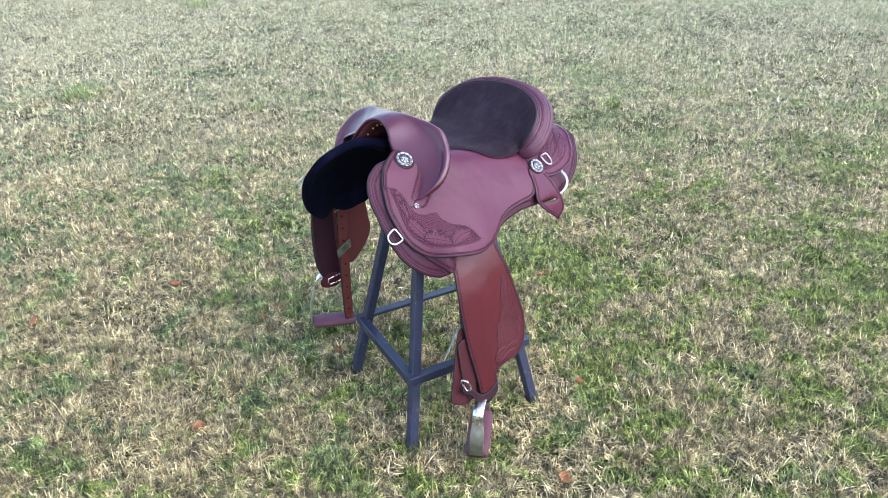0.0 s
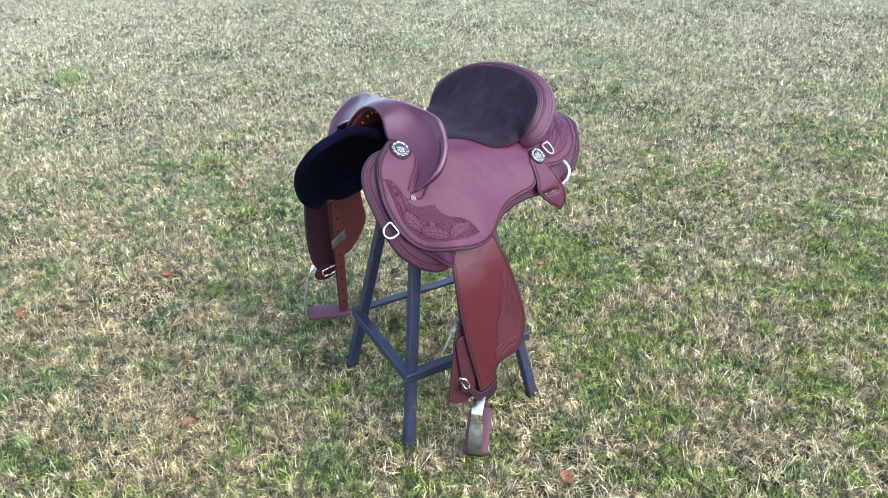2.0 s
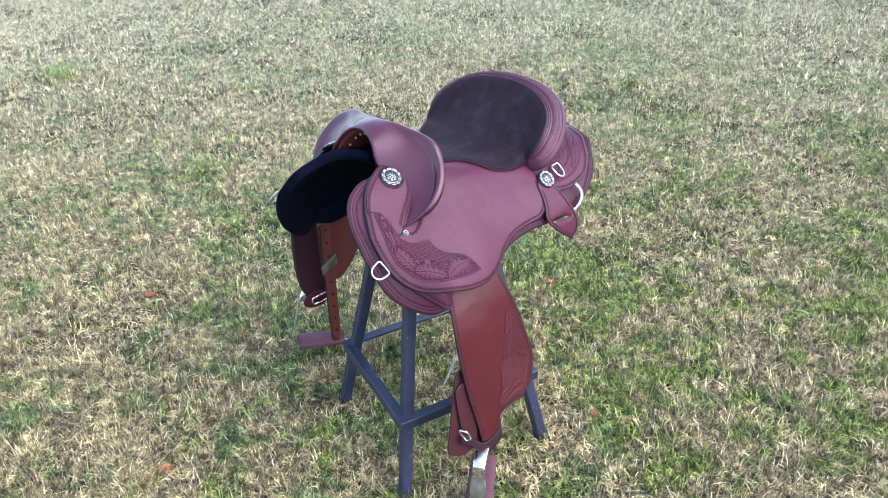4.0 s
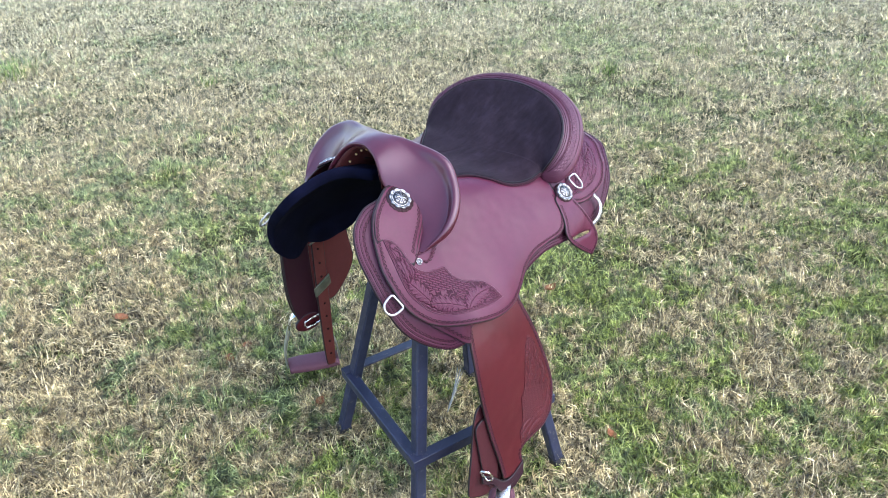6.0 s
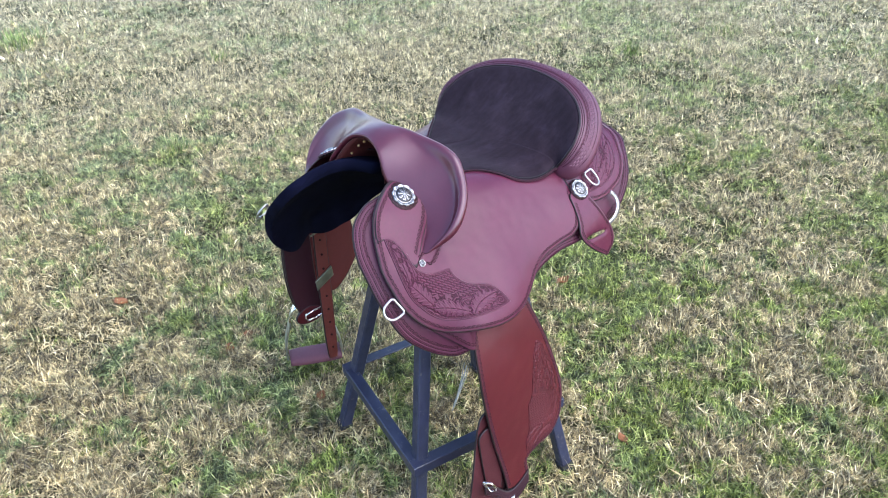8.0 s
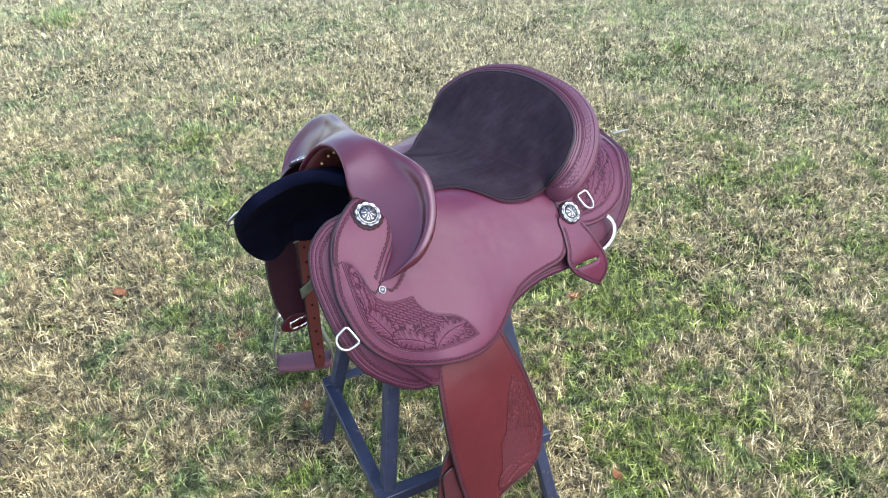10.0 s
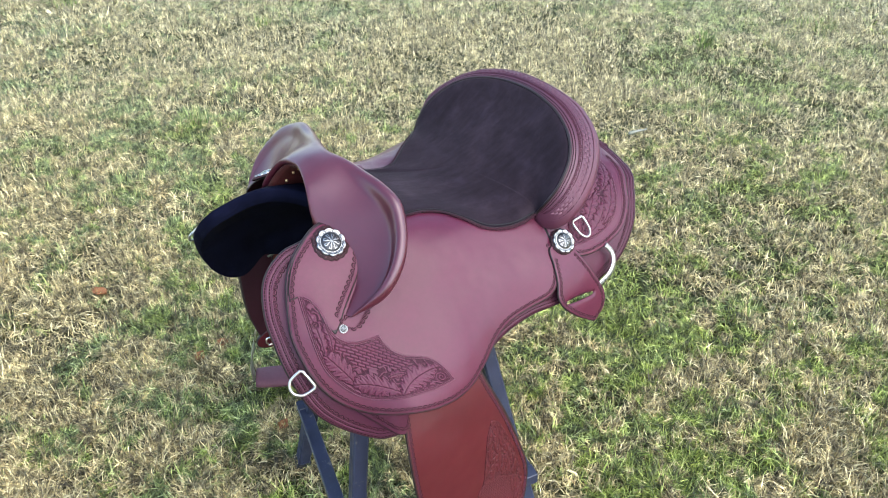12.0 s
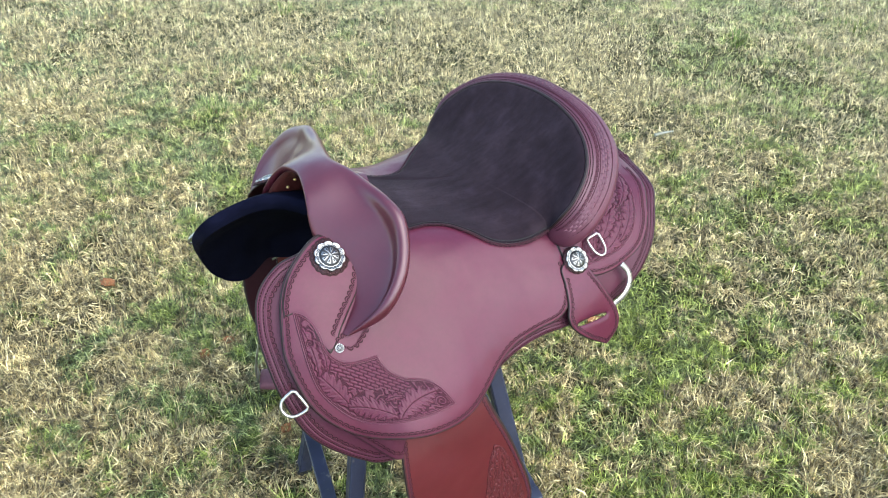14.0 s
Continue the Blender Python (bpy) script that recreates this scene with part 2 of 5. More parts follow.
def make_dry_leaf():
    m, nt, b = shader("dry_leaf", (0.25, 0.09, 0.03), 0.7, 0, 0.3)
    nt.links.new(ramp(nt, noise_tex(nt, 60, 5), [(0.3, (0.11, 0.045, 0.020)), (0.7, (0.25, 0.105, 0.045))]), b.inputs["Base Color"])
    bump(nt, b, noise_tex(nt, 120, 4), 0.4, 0.002)
    return m


DRYLEAF = make_dry_leaf()


# ---- building helpers ----
def link(name, bm, mats, parent=None, label="", smooth=True):
    me = bpy.data.meshes.new(name)
    bm.to_mesh(me)
    bm.free()
    for m in mats if isinstance(mats, (list, tuple)) else [mats]:
        me.materials.append(m)
    if smooth:
        me.polygons.foreach_set("use_smooth", [True] * len(me.polygons))
    ob = new(name, me)
    if parent:
        ob.parent = parent
    if label:
        ob["label"] = label
    return ob


def part(name, bm, material, parent, label="", smooth=True):
    return link(name, bm, material, parent, label, smooth)


def thing(name, m, label, category, group="", kind=""):
    ob = new(name)
    ob.matrix_world = m
    return tagged(ob, label, category, group, kind)


def spline(points, closed=False, step=0.004, corners=()):
    """Even samples of a smooth curve through points; it breaks at the given corners."""
    pts = [np.array(p, float) for p in points]
    n = len(pts)
    out = []
    for i in range(n if closed else n - 1):
        p1, p2 = pts[i], pts[(i + 1) % n]
        p0 = pts[i - 1] if (closed or i) and i not in corners else 2 * p1 - p2
        p3 = pts[(i + 2) % n] if (closed or i + 2 < n) and (i + 1) % n not in corners else 2 * p2 - p1
        count = max(2, int(np.linalg.norm(p2 - p1) / step))
        for k in range(count):
            t = k / count
            out.append(0.5 * (2 * p1 + (p2 - p0) * t + (2 * p0 - 5 * p1 + 4 * p2 - p3) * t * t + (3 * p1 - p0 - 3 * p2 + p3) * t ** 3))
    if not closed:
        out.append(pts[-1])
    return np.array(out)


def inside(poly, pts):
    x, y = pts[:, 0], pts[:, 1]
    res = np.zeros(len(pts), bool)
    a, b = poly, np.roll(poly, -1, 0)
    for (x1, y1), (x2, y2) in zip(a, b):
        if y1 != y2:
            res ^= ((y1 > y) != (y2 > y)) & (x < (x2 - x1) * (y - y1) / (y2 - y1) + x1)
    return res


def edge_distance(poly, pts):
    d = np.full(len(pts), 9.0)
    for a, b in zip(poly, np.roll(poly, -1, 0)):
        ab = b - a
        t = np.clip(((pts - a) @ ab) / max(ab @ ab, 1e-12), 0, 1)
        d = np.minimum(d, np.linalg.norm(pts - a - t[:, None] * ab, axis=1))
    return d


def sides(poly):
    """Unit normals of a closed outline that point inwards."""
    t = np.roll(poly, -1, 0) - np.roll(poly, 1, 0)
    t /= np.linalg.norm(t, axis=1)[:, None] + 1e-12
    area = np.sum(poly[:, 0] * np.roll(poly[:, 1], -1) - poly[:, 1] * np.roll(poly[:, 0], -1))
    n = np.stack([-t[:, 1], t[:, 0]], 1)
    return n if area > 0 else -n


def sheet(poly, surface, top, thick, res=0.009, edge=0.002, relief=None, hole=None, paint=None):
    """A piece of leather cut to an outline and laid on a surface: rounded upper edge, thickness, walls."""
    from mathutils.geometry import delaunay_2d_cdt
    inn = sides(poly)
    pts = [poly]
    edges = [(i, (i + 1) % len(poly)) for i in range(len(poly))]
    if hole is not None:
        edges += [(len(poly) + i, len(poly) + (i + 1) % len(hole)) for i in range(len(hole))]
        pts.append(hole)
    for d in (edge * 0.35, edge):
        ring = poly + inn * d
        pts.append(ring[edge_distance(poly, ring) > d * 0.8])
    lo, hi = poly.min(0), poly.max(0)
    gx, gy = np.meshgrid(np.arange(lo[0], hi[0], res), np.arange(lo[1], hi[1], res))
    gx[1::2] += res / 2
    grid = np.stack([gx.ravel(), gy.ravel()], 1)
    grid = grid[inside(poly, grid)]
    grid = grid[edge_distance(poly, grid) > max(edge * 1.5, res * 0.4)]
    if hole is not None:
        grid = grid[~inside(hole, grid)]
        grid = grid[edge_distance(hole, grid) > 0.002]
    pts.append(grid)
    allp = np.concatenate(pts)
    verts, _, tris, *_ = delaunay_2d_cdt([Vector(p) for p in allp], edges, [], 0, 1e-6)
    p = np.array([(v.x, v.y) for v in verts])
    tris = np.array([t for t in tris if len(t) == 3])
    mid = p[tris].mean(1)
    keep = inside(poly, mid)
    if hole is not None:
        keep &= ~inside(hole, mid)
    tris = tris[keep]
    d = edge_distance(poly, p)
    if hole is not None:
        d = np.minimum(d, edge_distance(hole, p))
    k = 1 - np.clip(d / edge, 0, 1)
    up = np.full(len(p), top) - (1 - np.sqrt(np.clip(1 - k * k, 0, 1))) * min(edge, thick * 0.7)
    if relief is not None:
        up = up + relief(p)
    pos, nrm = surface(p)
    a = pos + nrm * up[:, None]
    b = pos + nrm * (top - thick)
    tint = paint(p[tris].mean(1)) if paint is not None else np.array([1 if max(d[i] for i in t) < edge * 1.1 else 0 for t in tris])
    bm = bmesh.new()
    va = [bm.verts.new(q) for q in a]
    vb = [bm.verts.new(q) for q in b]
    count = {}
    for t, c in zip(tris, tint):
        for e in ((t[0], t[1]), (t[1], t[2]), (t[2], t[0])):
            key = (min(e), max(e))
            count[key] = count.get(key, 0) + 1
        f = bm.faces.new([va[i] for i in t])
        f.material_index = int(c)
        f = bm.faces.new([vb[i] for i in t[::-1]])
        f.material_index = 2
    for (i, j), c in count.items():
        if c == 1:
            f = bm.faces.new((va[i], va[j], vb[j], vb[i]))
            f.material_index = 1
    for v in [v for v in bm.verts if not v.link_faces]:
        bm.verts.remove(v)
    bmesh.ops.recalc_face_normals(bm, faces=bm.faces)
    return bm


def tube(path, radius, seg=8, closed=False, bm=None, flat=1.0, up=None):
    """A round or flattened bar along a path."""
    bm = bm or bmesh.new()
    path = [Vector(p) for p in path]
    n = len(path)
    rings = []
    side = None
    for i, p in enumerate(path):
        if closed:
            t = path[(i + 1) % n] - path[i - 1]
        else:
            t = path[min(i + 1, n - 1)] - path[max(i - 1, 0)]
        t.normalize()
        if up is not None:
            side = t.cross(Vector(up)).normalized()
        elif side is None:
            side = t.orthogonal().normalized()
        else:
            side = (side - t * side.dot(t)).normalized()
        other = t.cross(side)
        r = radius[i] if isinstance(radius, (list, tuple, np.ndarray)) else radius
        rings.append([bm.verts.new(p + side * (r * math.cos(2 * math.pi * k / seg)) + other * (r * flat * math.sin(2 * math.pi * k / seg))) for k in range(seg)])
    for i in range(n if closed else n - 1):
        a, b = rings[i], rings[(i + 1) % n]
        for k in range(seg):
            bm.faces.new((a[k], a[(k + 1) % seg], b[(k + 1) % seg], b[k]))
    if not closed:
        bm.faces.new(rings[0][::-1])
        bm.faces.new(rings[-1])
    bmesh.ops.recalc_face_normals(bm, faces=bm.faces)
    return bm


def loft(rows, closed_u=False, cap=False):
    """A skin over rows of points."""
    bm = bmesh.new()
    vs = [[bm.verts.new(p) for p in row] for row in rows]
    n, k = len(vs), len(vs[0])
    for i in range(n - 1):
        for j in range(k if closed_u else k - 1):
            q = (vs[i][j], vs[i][(j + 1) % k], vs[i + 1][(j + 1) % k], vs[i + 1][j])
            bm.faces.new(q)
    if cap:
        bm.faces.new(vs[0][::-1])
        bm.faces.new(vs[-1])
    bmesh.ops.remove_doubles(bm, verts=bm.verts, dist=1e-6)
    bmesh.ops.recalc_face_normals(bm, faces=bm.faces)
    return bm


def hermite(x, xs, ys):
    xs, ys = np.asarray(xs, float), np.asarray(ys, float)
    x = np.clip(x, xs[0], xs[-1])
    i = np.clip(np.searchsorted(xs, x) - 1, 0, len(xs) - 2)
    m = np.gradient(ys, xs, axis=0)
    d = xs[i + 1] - xs[i]
    t = (x - xs[i]) / d
    if ys.ndim > 1 and np.ndim(t):
        t, d = t[:, None], d[:, None]
    return (2 * t ** 3 - 3 * t * t + 1) * ys[i] + (t ** 3 - 2 * t * t + t) * d * m[i] + (-2 * t ** 3 + 3 * t * t) * ys[i + 1] + (t ** 3 - t * t) * d * m[i + 1]


def smooth01(x):
    x = np.clip(x, 0, 1)
    return x * x * (3 - 2 * x)


# ---- ground ----
def ground_height(x, y):
    return 0.012 * np.sin(x * 1.7 + 0.6) * np.sin(y * 1.3 + 1.1) + 0.006 * np.sin(x * 4.3) * np.sin(y * 5.1 + 0.4) - 0.008


def make_ground():
    xs = np.concatenate([[-3000, -400, -60, -20, -10], np.arange(-6, 6.01, 0.12), [10, 20, 60, 400, 3000]])
    ys = np.concatenate([[-3000, -400, -60, -10, -3], np.arange(-1, 11.01, 0.12), [15, 30, 80, 400, 3000]])
    bm = bmesh.new()
    vs = []
    for y in ys:
        fade = 1.0 if -1 <= y <= 11 else 0.0
        vs.append([bm.verts.new((x, y, float(ground_height(x, y)) * fade * (1.0 if abs(x) <= 6 else 0.0))) for x in xs])
    for i in range(len(ys) - 1):
        for j in range(len(xs) - 1):
            bm.faces.new((vs[i][j], vs[i][j + 1], vs[i + 1][j + 1], vs[i + 1][j]))
    ob = link("ground", bm, SOIL)
    tagged(ob, "lawn soil covered with short thatch and dead grass", "ground", kind="structure")


make_ground()


def lattice_noise(x, y, scale, seed):
    """Smooth value noise over the plan, 0 to 1."""
    g = np.random.default_rng(seed).random((256, 256))
    x, y = x / scale + 97, y / scale + 61
    i, j = np.floor(x).astype(int), np.floor(y).astype(int)
    fx, fy = smooth01(x - i), smooth01(y - j)
    i, j = i % 255, j % 255
    return (g[i, j] * (1 - fx) + g[i + 1, j] * fx) * (1 - fy) + (g[i, j + 1] * (1 - fx) + g[i + 1, j + 1] * fx) * fy


def make_lawn(name, zones, label):
    """Blades that fan out of small tufts, longer and thicker here and there; sparser and coarser further off."""
    rng = np.random.default_rng(7)
    V, loops, starts = [], [], []
    nv = nl = 0
    for x0, x1, y0, y1, tufts, per, length, width, points in zones:
        nt = int((x1 - x0) * (y1 - y0) * tufts)
        tx, ty = rng.uniform(x0, x1, nt), rng.uniform(y0, y1, nt)
        grow = 0.55 * lattice_noise(tx, ty, 0.07, 3) + 0.45 * lattice_noise(tx, ty, 0.3, 4)
        inner = np.abs(tx) < 0.72 * ty + 0.15
        keep = rng.random(nt) < np.where(inner | (width > 0.01), 0.30 + 1.1 * grow, 0.16)
        tx, ty, grow = tx[keep], ty[keep], grow[keep]
        k = np.repeat(np.arange(len(tx)), per)
        n = len(k)
        spread = min(0.010 * (width / 0.0021), 0.03)
        ox, oy = rng.normal(0, spread, n), rng.normal(0, spread, n)
        x, y, tuft = tx[k] + ox, ty[k] + oy, grow[k]
        lying = rng.random(n) < 0.3
        a = np.where(lying, rng.uniform(0, 2 * np.pi, n), np.arctan2(oy, ox) + rng.normal(0, 0.55, n))
        L = length * (0.35 + 0.95 * tuft + 0.9 * rng.random(n) ** 3)
        W = width * (0.55 + 0.9 * rng.random(n))
        tilt = np.where(lying, rng.uniform(1.1, 1.52, n), np.clip(rng.normal(0.85, 0.35, n), 0.05, 1.5))
        bend = rng.normal(0.14, 0.22, n)
        dx, dy = np.cos(a), np.sin(a)
        twist = rng.normal(0, 0.5, n)
        sx, sy, sz = -dy * W / 2 * np.cos(twist), dx * W / 2 * np.cos(twist), W / 2 * np.sin(twist)
        z = ground_height(x, y) + np.where(lying, rng.uniform(0.002, 0.016, n), 0.0)

        def at(f, t):
            return x + dx * L * f * np.sin(t), y + dy * L * f * np.sin(t), z + np.maximum(L * f * np.cos(t), 0.001)
        mx, my, mz = at(0.55, tilt)
        ex, ey, ez = at(1.0, np.clip(tilt + bend, 0, 1.57))
        low = [np.stack([x - sx, y - sy, z - 0.003], 1), np.stack([x + sx, y + sy, z - 0.003], 1)]
        tip = np.stack([ex, ey, ez], 1)
        if points == 5:
            rows = low + [np.stack([mx + sx * 0.8, my + sy * 0.8, mz + sz], 1), np.stack([mx - sx * 0.8, my - sy * 0.8, mz - sz], 1), tip]
            order, cuts = [0, 1, 2, 3, 3, 2, 4], [0, 4]
        else:
            rows = low + [tip]
            order, cuts = [0, 1, 2], [0]
        V.append(np.stack(rows, 1).reshape(-1, 3))
        loops.append((nv + np.arange(n)[:, None] * points + np.array(order)).ravel())
        starts.append((nl + np.arange(n)[:, None] * len(order) + np.array(cuts)).ravel())
        nv += n * points
        nl += n * len(order)
    V, loops, starts = np.concatenate(V), np.concatenate(loops), np.concatenate(starts)
    me = bpy.data.meshes.new(name)
    me.vertices.add(len(V))
    me.vertices.foreach_set("co", V.ravel().astype(np.float32))
    me.loops.add(len(loops))
    me.loops.foreach_set("vertex_index", loops.astype(np.int32))
    me.polygons.add(len(starts))
    me.polygons.foreach_set("loop_start", starts.astype(np.int32))
    me.update(calc_edges=True)
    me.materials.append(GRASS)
    tagged(new(name, me), label, "grass", kind="stuff")


make_lawn("lawn", [(-1.9, 1.9, 1.25, 2.5, 7600, 9, 0.038, 0.0029, 5),
                   (-2.6, 2.6, 2.5, 3.6, 5400, 9, 0.036, 0.0031, 5),
                   (-4.2, 4.2, 3.6, 5.4, 3600, 8, 0.036, 0.0043, 3),
                   (-7.0, 7.0, 5.4, 8.8, 2000, 8, 0.036, 0.0062, 3),
                   (-7.0, 7.0, -5.0, 1.25, 380, 7, 0.046, 0.0150, 3),
                   (-7.0, -1.9, 1.25, 5.4, 380, 7, 0.046, 0.0150, 3),
                   (1.9, 7.0, 1.25, 5.4, 380, 7, 0.046, 0.0150, 3),
                   (-9.0, 9.0, 8.8, 14.0, 300, 7, 0.050, 0.0140, 3)],
          "patchy mown lawn of green and straw-coloured grass blades")


# ---- saddle stand ----
STAND = Matrix.Translation((-0.0155, 1.865, 0)) @ Matrix.Rotation(radians(28.3), 4, "Z")


def bar(a, b, w, bm=None, bevel=0.003, up=(0, 0, 1)):
    """A square steel bar from a to b with softened edges."""
    bm = bm or bmesh.new()
    a, b = Vector(a), Vector(b)
    t = (b - a).normalized()
    x = Vector(up).cross(t)
    x = x.normalized() if x.length > 1e-4 else Vector((1, 0, 0))
    y = t.cross(x)
    h, c = w / 2, bevel
    ring = [(h - c, -h), (h, -h + c), (h, h - c), (h - c, h), (-h + c, h), (-h, h - c), (-h, -h + c), (-h + c, -h)]
    va = [bm.verts.new(a + x * p + y * q) for p, q in ring]
    vb = [bm.verts.new(b + x * p + y * q) for p, q in ring]
    for i in range(8):
        bm.faces.new((va[i], va[(i + 1) % 8], vb[(i + 1) % 8], vb[i]))
    bm.faces.new(va[::-1])
    bm.faces.new(vb)
    return bm


def angle_bar(a, b, leg=0.026, thick=0.004, inward=(0, 0, 0)):
    """A steel angle from a to b: an upright flange and a flat one turned inward at its top."""
    bm = bmesh.new()
    a, b, n = Vector(a), Vector(b), Vector(inward).normalized()
    z = Vector((0, 0, 1))
    prof = [(0, 0), (0, -leg), (thick, -leg), (thick, -thick), (leg, -thick), (leg, 0)]
    va = [bm.verts.new(a + n * p + z * q) for p, q in prof]
    vb = [bm.verts.new(b + n * p + z * q) for p, q in prof]
    for i in range(6):
        bm.faces.new((va[i], va[(i + 1) % 6], vb[(i + 1) % 6], vb[i]))
    bm.faces.new(va)
    bm.faces.new(vb[::-1])
    bmesh.ops.recalc_face_normals(bm, faces=bm.faces)
    bmesh.ops.bevel(bm, geom=[e for e in bm.edges if len(e.link_faces) == 2 and e.calc_length() > 0.1], offset=0.0012, segments=1, affect="EDGES")
    return bm


def make_stand():
    ob = thing("saddle_stand", STAND, "four-legged blue-black painted square steel saddle stand on the lawn", "stand")
    foot, top, zt = (0.202, 0.197), (0.098, 0.082), 0.60
    at = lambda sx, sy, z: Vector((sx * (foot[0] + (top[0] - foot[0]) * z / zt), sy * (foot[1] + (top[1] - foot[1]) * z / zt), z))
    zb = 0.222
    for sx, sy in ((-1, -1), (1, -1), (1, 1), (-1, 1)):
        leg = part("leg", bar(at(sx, sy, -0.008), at(sx, sy, zt), 0.027, up=(1, 0, 0)), PAINT, ob, smooth=False)
        part("end_cap", bar(at(sx, sy, -0.012), at(sx, sy, 0.018), 0.032, up=(1, 0, 0)), CAP, leg, "black rubber end cap in the grass", smooth=False)
    fx, fy = at(1, 1, zb).x + 0.028, at(1, 1, zb).y + 0.028
    for a, b, n in (((-fx, -fy), (fx, -fy), (0, 1, 0)), ((fx, -fy), (fx, fy), (-1, 0, 0)), ((fx, fy), (-fx, fy), (0, -1, 0)), ((-fx, fy), (-fx, -fy), (1, 0, 0))):
        a, b = Vector((*a, zb)), Vector((*b, zb))
        if n[0]:
            t = (b - a).normalized() * 0.0044
            a, b = a + t - Vector((0, 0, 0.003)), b - t - Vector((0, 0, 0.003))
        part("brace", angle_bar(a, b, inward=n), PAINT, ob, smooth=False)
    for a, b in (((-1, -1), (1, -1)), ((1, -1), (1, 1)), ((1, 1), (-1, 1)), ((-1, 1), (-1, -1))):
        part("top_rail", bar(at(*a, zt), at(*b, zt), 0.027), PAINT, ob, smooth=False)
    for y in (-0.055, 0.055):
        part("bearer", bar((-0.16, y, 0.628), (0.2, y, 0.628), 0.03), PAINT, ob, smooth=False)


make_stand()


# ---- saddle: the draped form that all leather lies on ----
# Along the saddle x from pommel to cantle, half width and height of eight lines from the middle down each side.
STATIONS = [-0.3, -0.18, -0.11, -0.02, 0.09, 0.2, 0.3, 0.47]
HALF = [
    [0.019, 0.05, 0.1, 0.15, 0.19, 0.225, 0.25, 0.262],
    [0.006, 0.06, 0.118, 0.165, 0.208, 0.243, 0.268, 0.28],
    [-0.001, 0.06, 0.122, 0.17, 0.217, 0.261, 0.299, 0.316],
    [-0.011, 0.07, 0.13, 0.181, 0.235, 0.277, 0.301, 0.315],
    [-0.022, 0.07, 0.13, 0.181, 0.222, 0.250, 0.268, 0.279],
    [-0.034, 0.07, 0.138, 0.180, 0.216, 0.240, 0.254, 0.263],
    [-0.044, 0.07, 0.13, 0.17, 0.198, 0.218, 0.23, 0.238],
    [-0.062, 0.07, 0.12, 0.156, 0.182, 0.2, 0.212, 0.22],
]
HEIGHT = [
    [0.84, 0.832, 0.797, 0.745, 0.7, 0.65, 0.595, 0.53],
    [0.84, 0.835, 0.8, 0.757, 0.715, 0.66, 0.6, 0.54],
    [0.825, 0.82, 0.79, 0.742, 0.694, 0.651, 0.612, 0.555],
    [0.79, 0.79, 0.778, 0.730, 0.677, 0.628, 0.583, 0.525],
    [0.77, 0.772, 0.762, 0.720, 0.671, 0.620, 0.573, 0.515],
    [0.772, 0.765, 0.745, 0.714, 0.677, 0.633, 0.585, 0.53],
    [0.765, 0.758, 0.737, 0.705, 0.668, 0.625, 0.58, 0.53],
    [0.745, 0.739, 0.717, 0.687, 0.652, 0.612, 0.572, 0.525],
]


SADDLE = Matrix.Translation((-0.0398, 1.9107, 0)) @ Matrix.Rotation(radians(33), 4, "Z")
saddle = thing("western_saddle", SADDLE, "chestnut brown tooled leather western saddle with dark suede seat", "saddle")
ROW = 0.06
GS, GJ = np.linspace(STATIONS[0], STATIONS[-1], 181), np.linspace(0, 7, 176)
GH = np.array([hermite(GJ, np.arange(8), row) for row in np.stack([hermite(GS, STATIONS, np.array(HALF)[:, q]) for q in range(8)], 1)])
GZ = np.array([hermite(GJ, np.arange(8), row) for row in np.stack([hermite(GS, STATIONS, np.array(HEIGHT)[:, q]) for q in range(8)], 1)])
GP = np.stack([np.broadcast_to(GS[:, None], GH.shape), -GH, GZ], 2)
GN = np.cross(np.gradient(GP, axis=1), np.gradient(GP, axis=0))
GN /= np.linalg.norm(GN, axis=2)[:, :, None]
GN[GN[:, :, 2] < 0] *= -1


AXIS = radians(6)                       # the plane of symmetry turns a little from the x axis
AX_N, AX_P = np.array([-math.sin(AXIS), math.cos(AXIS), 0.0]), np.array([-0.12, 0.0, 0.0])


def mirror(p, place=True):
    """The twin of a point (or direction) on the other flank."""
    p = np.asarray(p, float)
    q = p - AX_P if place else p
    return p - 2 * (q @ AX_N)[..., None] * AX_N


def far_drop(s, d):
    """The far flank falls away a little sooner beside the seat's neck."""
    return 0.022 * np.exp(-((s - 0.02) / 0.085) ** 2) * smooth01(np.clip(d / 0.09, 0, 1))


def drape(side=-1):
    """Plan (along, down) to place and normal on one flank; -1 is the near flank."""
    def f(p):
        i = np.clip((p[:, 0] - GS[0]) / (GS[-1] - GS[0]) * 180, 0, 179.999)
        j = np.clip(p[:, 1] / ROW / 7 * 175, 0, 174.999)
        i0, j0 = i.astype(int), j.astype(int)
        a, b = (i - i0)[:, None], (j - j0)[:, None]
        def get(G):
            return (G[i0, j0] * (1 - a) + G[i0 + 1, j0] * a) * (1 - b) + (G[i0, j0 + 1] * (1 - a) + G[i0 + 1, j0 + 1] * a) * b
        pos, n = get(GP), get(GN)
        n = n / np.linalg.norm(n, axis=1)[:, None]
        if side > 0:
            d = np.abs((pos - AX_P) @ AX_N)
            pos = mirror(pos)
            pos[:, 2] -= far_drop(pos[:, 0], d) + 0.030 * smooth01((p[:, 1] / ROW - 3.5) / 3.5) * np.exp(-((p[:, 0] + 0.05) / 0.14) ** 2)
            n = mirror(n, False)
        return pos, n
    return f


